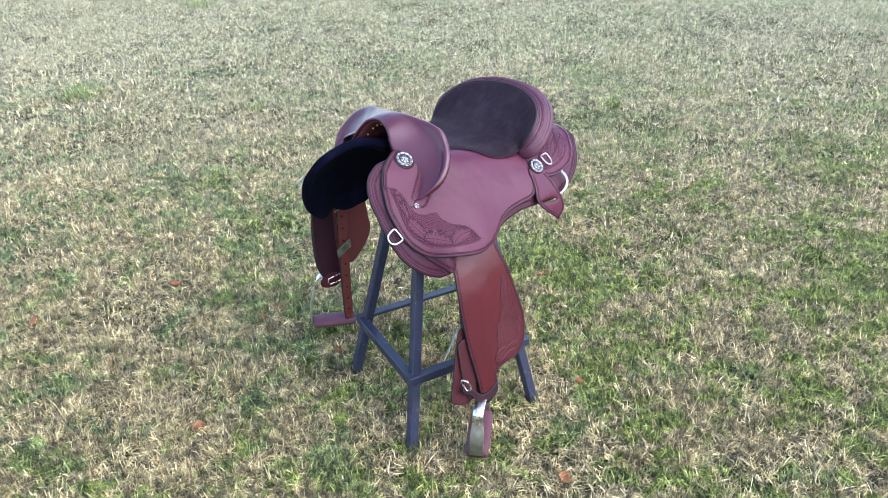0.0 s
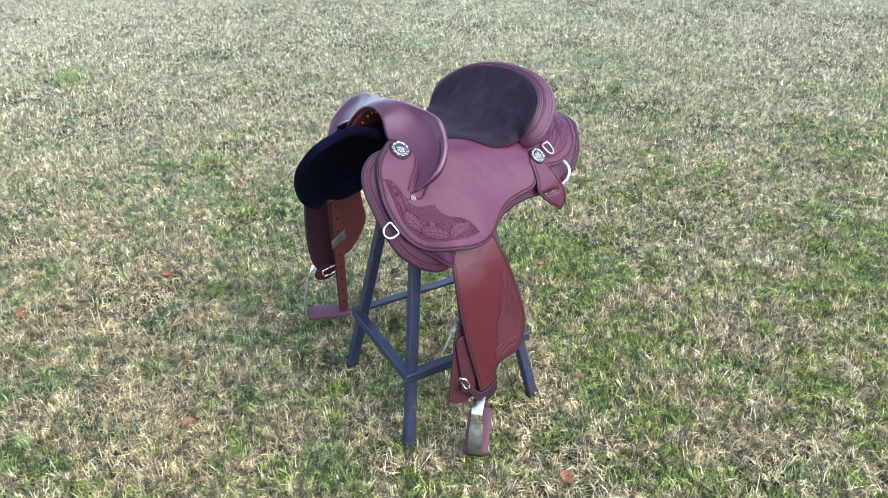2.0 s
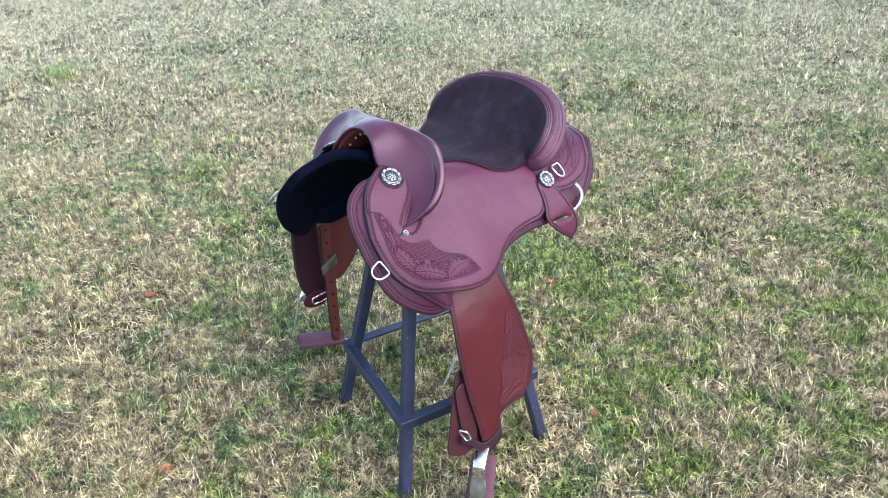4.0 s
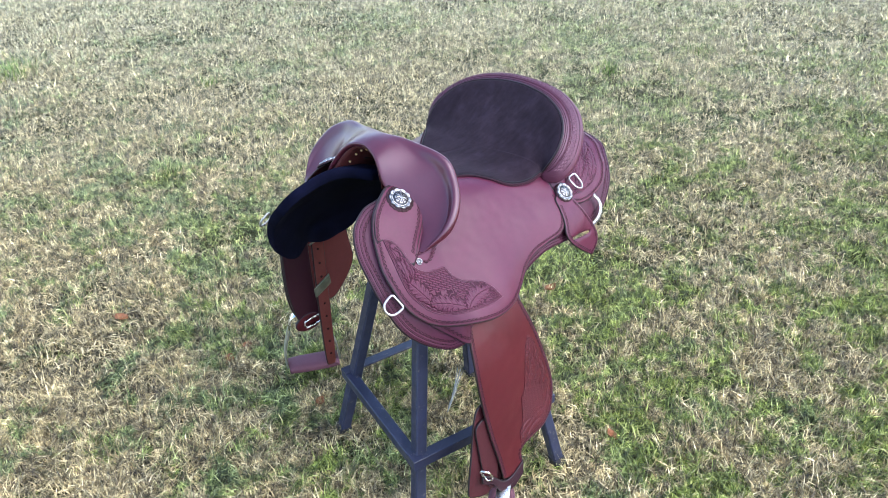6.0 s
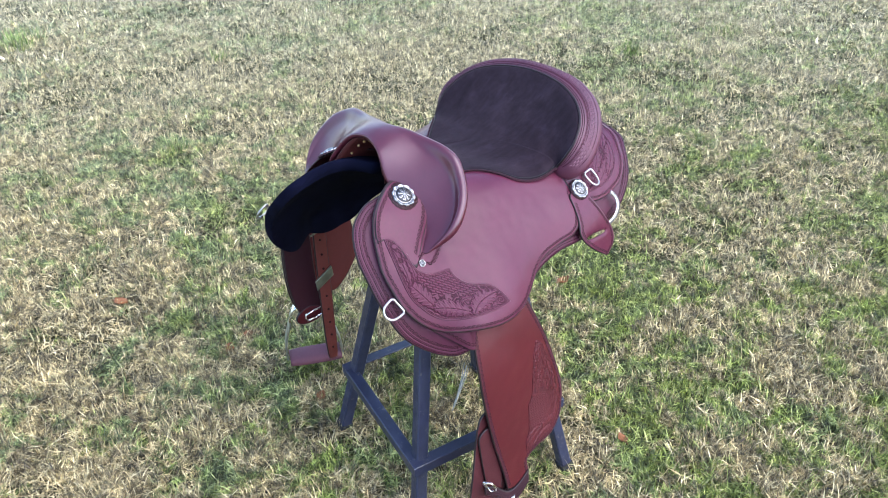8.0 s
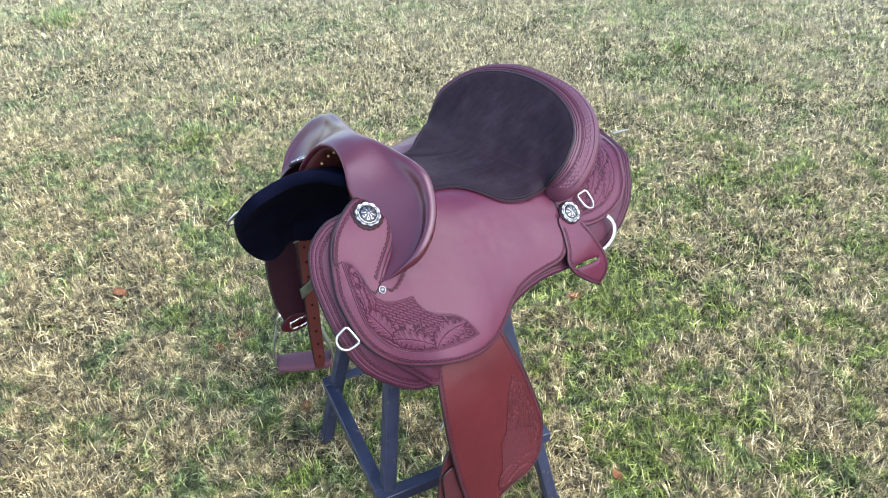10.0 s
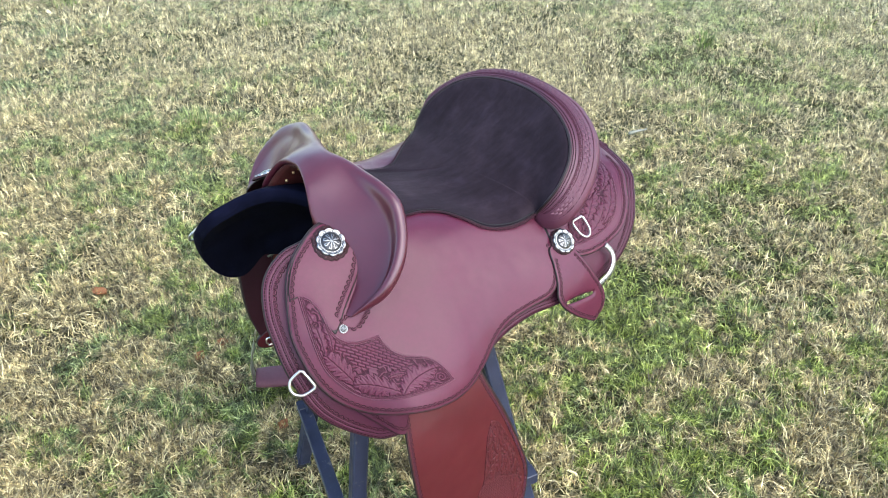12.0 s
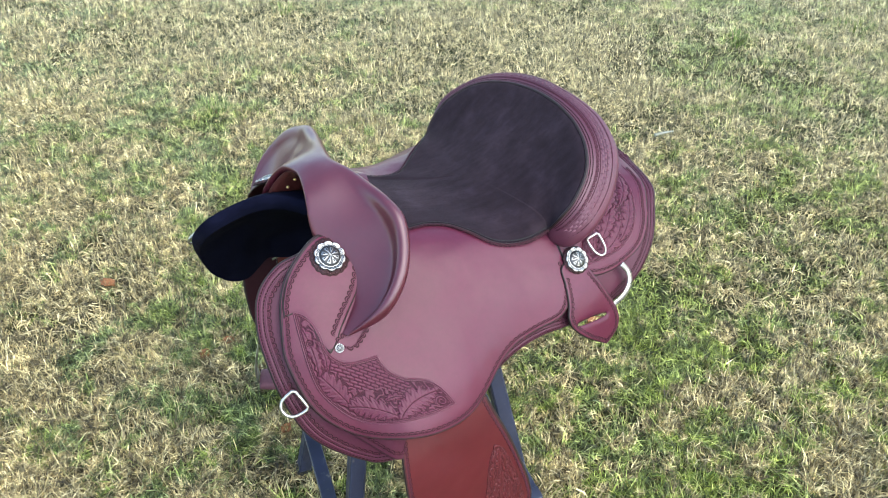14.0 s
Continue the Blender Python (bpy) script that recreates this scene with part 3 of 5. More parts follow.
def height_at(x, y):
    """Height of the draped form over a place in the plan."""
    p = np.column_stack([np.atleast_1d(x), np.atleast_1d(y), np.zeros(np.size(x))])
    far = (p - AX_P) @ AX_N > 0
    p[far] = mirror(p[far])
    out = []
    fall = np.where(far, far_drop(np.atleast_1d(x), np.abs((p - AX_P) @ AX_N)), 0.0)
    for a, b in zip(p[:, 0], -p[:, 1]):
        i = np.clip((a - GS[0]) / (GS[-1] - GS[0]) * 180, 0, 179.99)
        k, t = int(i), i - int(i)
        out.append(np.interp(b, GH[k], GZ[k]) * (1 - t) + np.interp(b, GH[k + 1], GZ[k + 1]) * t)
    return np.array(out) - fall


def K(*pairs):
    """Outline points given along the saddle and in rows down the flank."""
    return [(s, j * ROW) for s, j in pairs]


JOCKEY = K((-0.13, 1.3), (-0.160, 1.52), (-0.1976, 2.05), (-0.2195, 2.62), (-0.232, 3.4), (-0.2355, 4.0), (-0.2251, 4.82), (-0.2053, 5.42), (-0.1711, 5.89), (-0.1304, 6.12),
           (-0.0841, 6.14), (-0.0378, 5.94), (0.003, 5.64), (0.036, 5.22), (0.066, 4.83), (0.098, 4.58), (0.138, 4.50), (0.176, 4.46), (0.198, 4.1), (0.209, 3.3))
SKIRT = K((-0.165, 1.6), (-0.211, 1.85), (-0.246, 2.36), (-0.2605, 3.0), (-0.2625, 3.7), (-0.2565, 4.6), (-0.237, 5.62), (-0.207, 6.33), (-0.170, 6.85), (-0.138, 6.92),
          (-0.06, 6.42), (-0.01, 5.95), (0.03, 5.47), (0.065, 5.12), (0.105, 4.91), (0.145, 4.85), (0.185, 4.95), (0.24, 5.06), (0.288, 4.98), (0.350, 4.40), (0.395, 3.35), (0.428, 2.1), (0.456, 0.9), (0.468, 0.0), (0.2, 0.0), (-0.1, 1.1))
SEAT_EDGE = [(-0.06, 0.092), (-0.02, 0.090), (0.02, 0.083), (0.05, 0.091), (0.076, 0.113), (0.104, 0.136), (0.14, 0.145), (0.17, 0.146), (0.2, 0.14)]


def under_seat(s, h):
    """Outline point under the suede at a half width."""
    k = int(np.argmin(np.abs(GS - s)))
    return (s, float(np.interp(h, GH[k], GJ)) * ROW)


JOCKEY = JOCKEY + [under_seat(0.206, 0.122)] + [under_seat(s, h - 0.014) for s, h in SEAT_EDGE[-2::-1]] + [under_seat(-0.11, 0.07)]
EAR = K((-0.132, 1.42), (-0.159, 1.55), (-0.1965, 2.09), (-0.2165, 2.66), (-0.2225, 3.05), (-0.205, 3.0), (-0.193, 3.24), (-0.186, 3.75), (-0.176, 4.05), (-0.162, 3.75), (-0.153, 3.5), (-0.136, 3.12), (-0.112, 2.6), (-0.098, 2.04), (-0.106, 1.62))
PANEL = K((-0.2086, 2.92), (-0.196, 3.04), (-0.1865, 3.25), (-0.1815, 3.58), (-0.1795, 3.92), (-0.170, 4.14), (-0.1546, 4.22), (-0.135, 4.15), (-0.1149, 4.05), (-0.1110, 4.25), (-0.1035, 4.43), (-0.0874, 4.56), (-0.0654, 4.57), (-0.0499, 4.65), (-0.0365, 4.88), (-0.0257, 5.23), (-0.0632, 5.49), (-0.1061, 5.68), (-0.1425, 5.65), (-0.1689, 5.47), (-0.1887, 5.16), (-0.2042, 4.74), (-0.2097, 4.19), (-0.2100, 3.55))
REAR = K((0.214, 3.3), (0.246, 3.62), (0.28, 3.74), (0.318, 3.62), (0.360, 3.22), (0.389, 2.55), (0.409, 1.75), (0.428, 0.85), (0.432, 0.0), (0.2, 0.0))
TAB = K((0.198, 3.1), (0.195, 3.6), (0.1915, 4.2), (0.187, 4.6), (0.196, 5.05), (0.224, 5.62), (0.263, 6.18), (0.288, 5.75), (0.289, 5.1), (0.269, 4.25), (0.252, 3.6), (0.238, 3.1), (0.222, 2.9))


def skirt_line(side, step):
    """The skirt's outline; on the far flank its front corner is cut lower."""
    pts = list(SKIRT)
    if side > 0:
        pts[:5] = K((-0.11, 2.6), (-0.15, 3.4), (-0.19, 3.9), (-0.228, 4.2), (-0.250, 4.5))
        pts[-1] = (-0.09, 1.6 * ROW)
    return spline(pts, True, step, corners=(23, 24, 25))


FAR_LINING = K((-0.122, 0.05), (-0.145, 0.55), (-0.19, 1.25), (-0.215, 1.6), (-0.245, 1.9), (-0.268, 2.45), (-0.2725, 3.0), (-0.271, 3.7)) + K((-0.262, 4.6), (-0.242, 5.75), (-0.212, 6.6), (-0.174, 7.0), (-0.132, 7.0), (-0.06, 6.95), (-0.01, 6.6), (0.03, 6.2)) + SKIRT[13:21] + K((0.40, 1.4), (0.38, 0.4), (0.2, 0.05))
FAR_JOCKEY = K((-0.085, 0.9), (-0.09, 1.5), (-0.10, 2.1), (-0.115, 2.9), (-0.14, 3.7), (-0.18, 4.5)) + JOCKEY[6:20] + [under_seat(0.206, 0.09)] + [under_seat(s, h - 0.062) for s, h in SEAT_EDGE[-2::-1]] + [under_seat(-0.11, 0.04)]
FAR_EAR = K((-0.11, 1.6), (-0.136, 1.7), (-0.152, 2.1), (-0.158, 2.5), (-0.16, 3.0), (-0.156, 3.3), (-0.152, 3.6), (-0.149, 3.9), (-0.143, 4.05)) + EAR[11:]
FLANK = {}


def under_fender(side):
    """The flank as the skirt follows it: pressed in where the near fender hangs over it."""
    f = drape(side)
    def surface(p):
        q, n = f(p)
        s, j = p[:, 0], p[:, 1] / ROW
        deep = 0.019 * smooth01((s + 0.135) / 0.03) * smooth01((0.06 - s) / 0.035) * smooth01((j - 4.6) / 0.7) * (side < 0)
        return q - n * deep[:, None], n
    return surface


for side in (-1, 1):
    f, under = drape(side), under_fender(side)
    sk = skirt_line(side, 0.006)
    skirt = part("skirt", sheet(sk, under, -0.0135, 0.005, 0.014, 0.003), [SKIRTHIDE, EDGE, RAW], saddle, "stitched leather skirt with scalloped stamping")
    inset = sk + sides(sk) * 0.004
    if side > 0:
        inset = spline(FAR_LINING, True, 0.006, corners=(0,))
    part("lining", sheet(inset, under, -0.0175, 0.022, 0.014, 0.004), [FELT, FELT, FELT], saddle, "thick black felt lining under the skirt")
    jk = spline(JOCKEY if side < 0 else FAR_JOCKEY, True, 0.005, corners=(20, 29))
    jockey = part("seat_jockey", sheet(jk, f, 0.0, 0.0045, 0.010, 0.0025), [LEATHER, EDGE, RAW], saddle, "smooth chestnut seat leather with tooled corner")
    er = spline(EAR if side < 0 else FAR_EAR, True, 0.004, corners=(4, 8))
    ear = part("pommel_ear", sheet(er, f, 0.0012, 0.004, 0.008, 0.0025), [LEATHER, EDGE, RAW], saddle)
    rj = spline(REAR, True, 0.006, corners=(8, 9))
    rear = part("rear_jockey", sheet(rj, f, -0.001, 0.0045, 0.010, 0.0025), [LEATHER, EDGE, RAW], saddle, "leaf-tooled leather flap behind the cantle")
    tb = spline(TAB, True, 0.004, corners=(6,))
    slot_c, slot_d = np.array([0.2335, 4.98 * ROW]), np.array([0.0315, 0.0036])
    ang = np.linspace(0, 2 * np.pi, 28, endpoint=False)
    slot = slot_c + np.outer(np.cos(ang), slot_d) + np.outer(np.sign(np.sin(ang)) * np.abs(np.sin(ang)) ** 0.6, np.array([-0.0004, 0.0052]))
    tab = part("rigging_tab", sheet(tb, f, 0.0030, 0.0030, 0.007, 0.002, relief=lambda p: 0.0 * p[:, 0], hole=slot), [LEATHER, EDGE, RAW], saddle, "slotted leather tab with scalloped edge")
    FLANK[side] = skirt, jockey, rear, tab, ear


# ---- suede seat ----
# Inner and outer line of the cantle roll, from the near end round to the far one.
CANTLE_IN = [(0.198, -0.1405, 0.752), (0.207, -0.1551, 0.7808), (0.228, -0.158, 0.8105), (0.2586, -0.1364, 0.8366), (0.2787, -0.1012, 0.8575), (0.2905, -0.0517, 0.8705), (0.2943, -0.001, 0.8746), (0.292, 0.0422, 0.8747),
             (0.2861, 0.0854, 0.8708), (0.2711, 0.131, 0.864), (0.247, 0.1733, 0.851), (0.2213, 0.2012, 0.8307), (0.1885, 0.216, 0.8025), (0.164, 0.2146, 0.7753), (0.148, 0.206, 0.752)]
CANTLE_OUT = [(0.198, -0.150, 0.7400), (0.2193, -0.1797, 0.7452), (0.2549, -0.1853, 0.772), (0.302, -0.158, 0.8073), (0.3351, -0.1129, 0.8413), (0.3464, -0.0574, 0.8641), (0.3453, -0.0053, 0.8727), (0.3394, 0.0449, 0.8746),
              (0.3325, 0.0961, 0.8725), (0.32, 0.1458, 0.8647), (0.2971, 0.1983, 0.8486), (0.2617, 0.2383, 0.825), (0.2156, 0.2561, 0.7976), (0.1894, 0.2522, 0.7683), (0.1742, 0.2322, 0.7371)]
SEAT_FAR = [(0.148, 0.206), (0.117, 0.166), (0.084, 0.130), (0.063, 0.106), (0.046, 0.092), (0.02, 0.087), (-0.03, 0.096), (-0.08, 0.102)]


def even_line(points, n):
    p = spline(points, False, 0.001)
    d = np.concatenate([[0], np.cumsum(np.linalg.norm(np.diff(p, axis=0), axis=1))])
    return np.stack([np.interp(np.linspace(0, d[-1], n), d, p[:, k]) for k in range(3)], 1)


def cantle_lines(n=80):
    """The inner line and the crest of the roll, which lies a little inside its outer edge."""
    a, b = even_line(CANTLE_IN, n), even_line(CANTLE_OUT, n)
    out = b - a
    w = np.linalg.norm(out, axis=1)[:, None]
    return a, b - out / w * np.minimum(0.007, 0.3 * w)


def edge_height(p):
    """Height of the suede's lower edge, which meets the end of the cantle roll."""
    return height_at(p[:, 0], p[:, 1]) + 0.009 * smooth01(np.clip((p[:, 0] - 0.12) / 0.08, 0, 1))


def seat_rim():
    low = spline(SEAT_EDGE, False, 0.005) * np.array([1, -1])
    low = np.column_stack([low, edge_height(low)])
    far = spline(SEAT_FAR, False, 0.005)
    far = np.column_stack([far, height_at(far[:, 0], far[:, 1]) + 0.006])
    far[:8, 2] += (0.752 - far[0, 2]) * np.linspace(1, 0, 8)
    return low, np.concatenate([low[:-1], even_line(CANTLE_IN, 72), far[1:]])


def dish(rim, p):
    """Heights of a smooth sheet stretched over a closed rim (mean value weights)."""
    d = rim[None, :, :2] - p[:, None, :]
    r = np.maximum(np.linalg.norm(d, axis=2), 1e-5)
    e = np.roll(d, -1, 1)
    ang = np.arctan2(d[:, :, 0] * e[:, :, 1] - d[:, :, 1] * e[:, :, 0], (d * e).sum(2))
    t = np.tan(ang / 2)
    w = (t + np.roll(t, 1, 1)) / r
    return (w * rim[None, :, 2]).sum(1) / w.sum(1)


def make_seat():
    low, rim = seat_rim()
    centre = np.array([0.135, 0.026])
    rows = []
    lift = rim[:, 2] - height_at(rim[:, 0], rim[:, 1])
    for r in np.linspace(0, 1, 30):
        xy = centre + (rim[:, :2] - centre) * r
        k = int((1 - r) * 34)
        even = lift
        for _ in range(3 if k else 0):
            even = np.convolve(np.concatenate([even[-k:], even, even[:k]]), np.ones(2 * k + 1) / (2 * k + 1), "valid")
        z = height_at(xy[:, 0], xy[:, 1]) + even * r ** 2.2
        z += 0.0045 - 0.0035 * max(0, r - 0.95) / 0.05
        rows.append(np.column_stack([xy, z]))
    sink = dish(rim, centre[None])[0] - rows[0][0, 2]
    reach = np.linalg.norm(rim[:, :2] - centre, axis=1)
    wide = np.convolve(np.concatenate([reach[-14:], reach, reach[:14]]), np.ones(29) / 29, "valid")
    for r, row in zip(np.linspace(0, 1, 30), rows):
        if 0 < r < 0.999:
            smooth = dish(rim, row[:, :2]) - sink * (1 - np.minimum(r * reach / wide, 1) ** 2) * (1 - r ** 8) + 0.003
            row[:, 2] += (smooth - row[:, 2]) * smooth01(np.clip((row[:, 0] + 0.01) / 0.12, 0, 1))
            under = height_at(row[:, 0], row[:, 1]) - 0.004
            row[:, 2] = 0.5 * (row[:, 2] + under + np.sqrt((row[:, 2] - under) ** 2 + 0.005 ** 2))
    rows[0][:, 2] = rows[1][:, 2].mean()
    rows.append(np.column_stack([rim[:, :2], rim[:, 2] - 0.004]))
    part("seat", loft(rows, True), SUEDE, saddle, "dark brown suede padded seat")
    part("seat_binding", tube(rim + np.array([0, 0, 0.001]), 0.0026, 6, True, flat=0.8), EDGE, saddle, "dark stitched edge of the suede seat")


make_seat()


def make_cantle():
    a, b = cantle_lines()
    rows = []
    for p, q in zip(a, b):
        out = q - p
        o = out / np.linalg.norm(out)
        n = np.array([0, 0, 1.0]) - o * o[2]
        n /= np.linalg.norm(n)
        row = [p - n * 0.006, p]
        for t in np.linspace(0.08, 1, 9):
            row.append(p + out * t + n * 0.006 * math.sin(math.pi * min(t * 0.9, 1)))
        r = min(0.0075, 0.3 * np.linalg.norm(out))
        for g in (30, 65, 100, 140, 180):
            g = radians(g)
            row.append(q + o * r * math.sin(g) - n * r * (1 - math.cos(g)))
        inward = q - o * min(0.020, 0.5 * np.linalg.norm(out)) - n * 0.022
        mid = AX_P + np.array([math.cos(AXIS), math.sin(AXIS), 0]) * 0.36
        foot = np.array([q[0] - 0.045 * o[0], q[1] + (mid[1] - q[1]) * 0.14, 0.69])
        row += [inward, inward * 0.5 + foot * 0.5, foot]
        rows.append(row)
    rows.insert(0, [np.mean(rows[0], 0)] * len(rows[0]))
    rows.append([np.mean(rows[-1], 0)] * len(rows[-1]))
    return part("cantle", loft(rows), CANTLEHIDE, saddle, "raised cantle roll with basket-weave stamping")


CANTLE = make_cantle()


# ---- swell ----
LIP = [(-0.142, 0.0, 0.872), (-0.145, 0.035, 0.867), (-0.149, 0.058, 0.852), (-0.152, 0.074, 0.825), (-0.146, 0.088, 0.803), (-0.130, 0.108, 0.790), (-0.120, 0.130, 0.772), (-0.126, 0.156, 0.748), (-0.140, 0.178, 0.737), (-0.153, 0.193, 0.728)]
# Outer edge of the two wings, from the middle outwards and down.
RIM = [(-0.092, -0.002, 0.884), (-0.0748, -0.0341, 0.8835), (-0.0618, -0.070, 0.8788), (-0.0526, -0.1038, 0.8754), (-0.0434, -0.1403, 0.8632), (-0.0439, -0.1615, 0.8411), (-0.0555, -0.1849, 0.8185), (-0.0756, -0.2046, 0.7951), (-0.1077, -0.2163, 0.7644), (-0.147, -0.2015, 0.7275)]
RIM_FAR = [(-0.092, 0.002, 0.884), (-0.087, 0.0421, 0.8765), (-0.0833, 0.0777, 0.8690), (-0.0821, 0.1113, 0.8638), (-0.0823, 0.1498, 0.860), (-0.0902, 0.1736, 0.850), (-0.1089, 0.1966, 0.835), (-0.1307, 0.2109, 0.8098), (-0.1607, 0.2148, 0.7742), (-0.1872, 0.1902, 0.7268)]
FAR_LIP = np.array([-0.016, 0.016, -0.025])


def make_swell():
    knots = np.linspace(0, 1, 10)
    rows = []
    for t in np.linspace(-1, 1, 181):
        k, far = abs(t), t > 0
        lip = hermite(k, knots, LIP)
        edge = RIM_FAR if far else RIM
        if far:
            lip = lip + FAR_LIP * math.exp(-((k - 0.35) / 0.12) ** 2)
        lip = lip * np.array([1, -1, 1])
        lip = mirror(lip) if far else lip
        sgn = 1 if far else -1
        rim = hermite(k, knots, edge)
        w = np.linalg.norm(rim - lip)
        o = (rim - lip) / w
        taper = min(1.0, w / 0.05)
        rim = rim - o * 0.0092 * taper
        across = rim - lip
        along = hermite(min(k + 0.01, 1), knots, edge) - hermite(max(k - 0.01, 0), knots, edge)
        if k < 0.02:
            along = np.array([0, 1.0, 0])
        n = np.cross(o, along)
        n /= np.linalg.norm(n)
        if n[2] + sgn * n[1] * k < 0:
            n = -n
        open_arch = 1 - smooth01((k - 0.33) / 0.1)
        row = [lip + np.array([0.10, -lip[1] * 0.08, -0.016]) * open_arch - n * 0.010 + np.array([0, -0.004 * sgn, -0.004]),
               lip + np.array([0.03, 0, -0.004]) * open_arch - n * 0.008, lip + o * 0.005 - n * 0.009, lip + o * 0.0008 - n * 0.006, lip + o * 0.0005 - n * 0.002]
        hollow = (0.005 if far else 0.0085) * smooth01((k - 0.08) / 0.30) * smooth01((1 - k) / 0.16)
        puff = 0.003 * (1 - smooth01((k - 0.1) / 0.3))
        for f in np.linspace(0.04, 1, 25):
            rise = smooth01(f / 0.8) * (1 - smooth01((f - 0.80) / 0.20))
            row.append(lip + across * f + n * (math.sin(math.pi * f) * puff - hollow * rise))
        r = 0.0098 * taper
        for g in (25, 50, 80, 110, 140, 170):
            g = radians(g)
            row.append(rim + o * r * math.sin(g) - n * r * (1 - math.cos(g)))
        under = rim + (-o * 0.010 - n * 0.019) * taper
        foot = np.array([rim[0] + (0.012 - 0.05 * k) * taper, rim[1] * (1 - 0.2 * taper), 0.0])
        foot[2] = height_at(foot[0], foot[1])[0] - 0.012
        row += [under, under * 0.5 + foot * 0.5, foot]
        rows.append(row)
    rows = np.array(rows)
    for _ in range(16):                                  # the leather stretches evenly over the tree
        rows[1:-1] = 0.5 * rows[1:-1] + 0.25 * (rows[:-2] + rows[2:])
    part("swell", loft([list(row) for row in rows]), SWELL, saddle, "smooth polished leather swell with flared wings")


make_swell()


# ---- stamping, stitching and tooling ----
def marks(curve, inset, spacing, closed=True):
    """Places at even spacing along an outline moved inwards: point, direction, inward side."""
    inn = sides(curve) if closed else None
    if not closed:
        t = np.gradient(curve, axis=0)
        t /= np.linalg.norm(t, axis=1)[:, None] + 1e-12
        inn = np.stack([-t[:, 1], t[:, 0]], 1)
    c = curve + inn * inset
    if closed:
        c, inn = np.concatenate([c, c[:1]]), np.concatenate([inn, inn[:1]])
    d = np.concatenate([[0], np.cumsum(np.linalg.norm(np.diff(c, axis=0), axis=1))])
    n = max(2, int(d[-1] / spacing))
    at = (np.arange(n) + 0.5) * d[-1] / n
    p = np.stack([np.interp(at, d, c[:, k]) for k in (0, 1)], 1)
    m = np.stack([np.interp(at, d, inn[:, k]) for k in (0, 1)], 1)
    m /= np.linalg.norm(m, axis=1)[:, None]
    t = np.stack([m[:, 1], -m[:, 0]], 1)
    return p, t, m


def relief_mesh(items, surface, top):
    """Many small raised faces on a surface. items: lists of (plan points, heights, faces); top: number or function of the plan."""
    plan, high, faces, tint, o = [], [], [], [], 0
    for p, h, f, *m in items:
        plan.append(np.asarray(p))
        high.append(np.asarray(h))
        faces += [[i + o for i in q] for q in f]
        tint += m[0] if m else [0] * len(f)
        o += len(p)
    plan, high = np.concatenate(plan), np.concatenate(high)
    pos, nrm = surface(plan)
    base = top(plan) if callable(top) else top
    co = pos + nrm * (high + base)[:, None]
    bm = bmesh.new()
    vs = [bm.verts.new(c) for c in co]
    for q, m in zip(faces, tint):
        bm.faces.new([vs[i] for i in q]).material_index = m
    bmesh.ops.recalc_face_normals(bm, faces=bm.faces)
    return bm


HALF_MOON = ((0.0, 0.0003, 0), (0.16, 0.0003, 2), (0.26, 0.0008, 2), (0.36, 0.0003, 0), (0.54, 0.0002, 0), (0.63, 0.0008, 2), (0.72, 0.0002, 2), (0.90, 0.0001, 0), (0.96, 0.0004, 1), (1.04, 0.0001, 1))


def stamped_border(curve, inset, surface, top, spacing=0.0085, closed=True, keep=None, flip=1):
    """Half-moon stamps in a row: a sunk shell with two ridges and a dark rim, its bow towards the middle of the piece."""
    items = []
    p, t, m = marks(curve, inset, spacing, closed)
    ang = np.linspace(0, math.pi, 8)
    n = len(ang)
    faces = [[r * n + i, r * n + i + 1, (r + 1) * n + i + 1, (r + 1) * n + i] for r in range(len(HALF_MOON) - 1) for i in range(n - 1)]
    tint = [HALF_MOON[r + 1][2] for r in range(len(HALF_MOON) - 1) for i in range(n - 1)]
    high = [h for _, h, _ in HALF_MOON for _ in ang]
    for c, a, b in zip(p, t, m):
        if keep is not None and not keep(c):
            continue
        pts = [c + a * math.cos(g) * (r + 0.004) * spacing * 0.48 + b * flip * math.sin(g) ** 0.8 * (r + 0.004) * spacing * 0.64 for r, _, _ in HALF_MOON for g in ang]
        items.append((pts, high, faces, tint))
    return relief_mesh(items, surface, top)


BORDER = [STAMPED, SUNK, TOOLED]


def stitch_row(curve, inset, surface, top, spacing=0.0046, closed=True, keep=None, size=(0.0031, 0.0017), height=0.0006):
    items = []
    p, t, m = marks(curve, inset, spacing, closed)
    for c, a, b in zip(p, t, m):
        if keep is not None and not keep(c):
            continue
        a, b = a * size[0] / 2, b * size[1] / 2
        pts = [c - a - b, c + a - b, c + a + b, c - a + b, c - a * 0.6 - b * 0.4, c + a * 0.6 - b * 0.4, c + a * 0.6 + b * 0.4, c - a * 0.6 + b * 0.4]
        items.append((pts, [0.0] * 4 + [height] * 4, [[0, 1, 5, 4], [1, 2, 6, 5], [2, 3, 7, 6], [3, 0, 4, 7], [4, 5, 6, 7]]))
    return relief_mesh(items, surface, top)


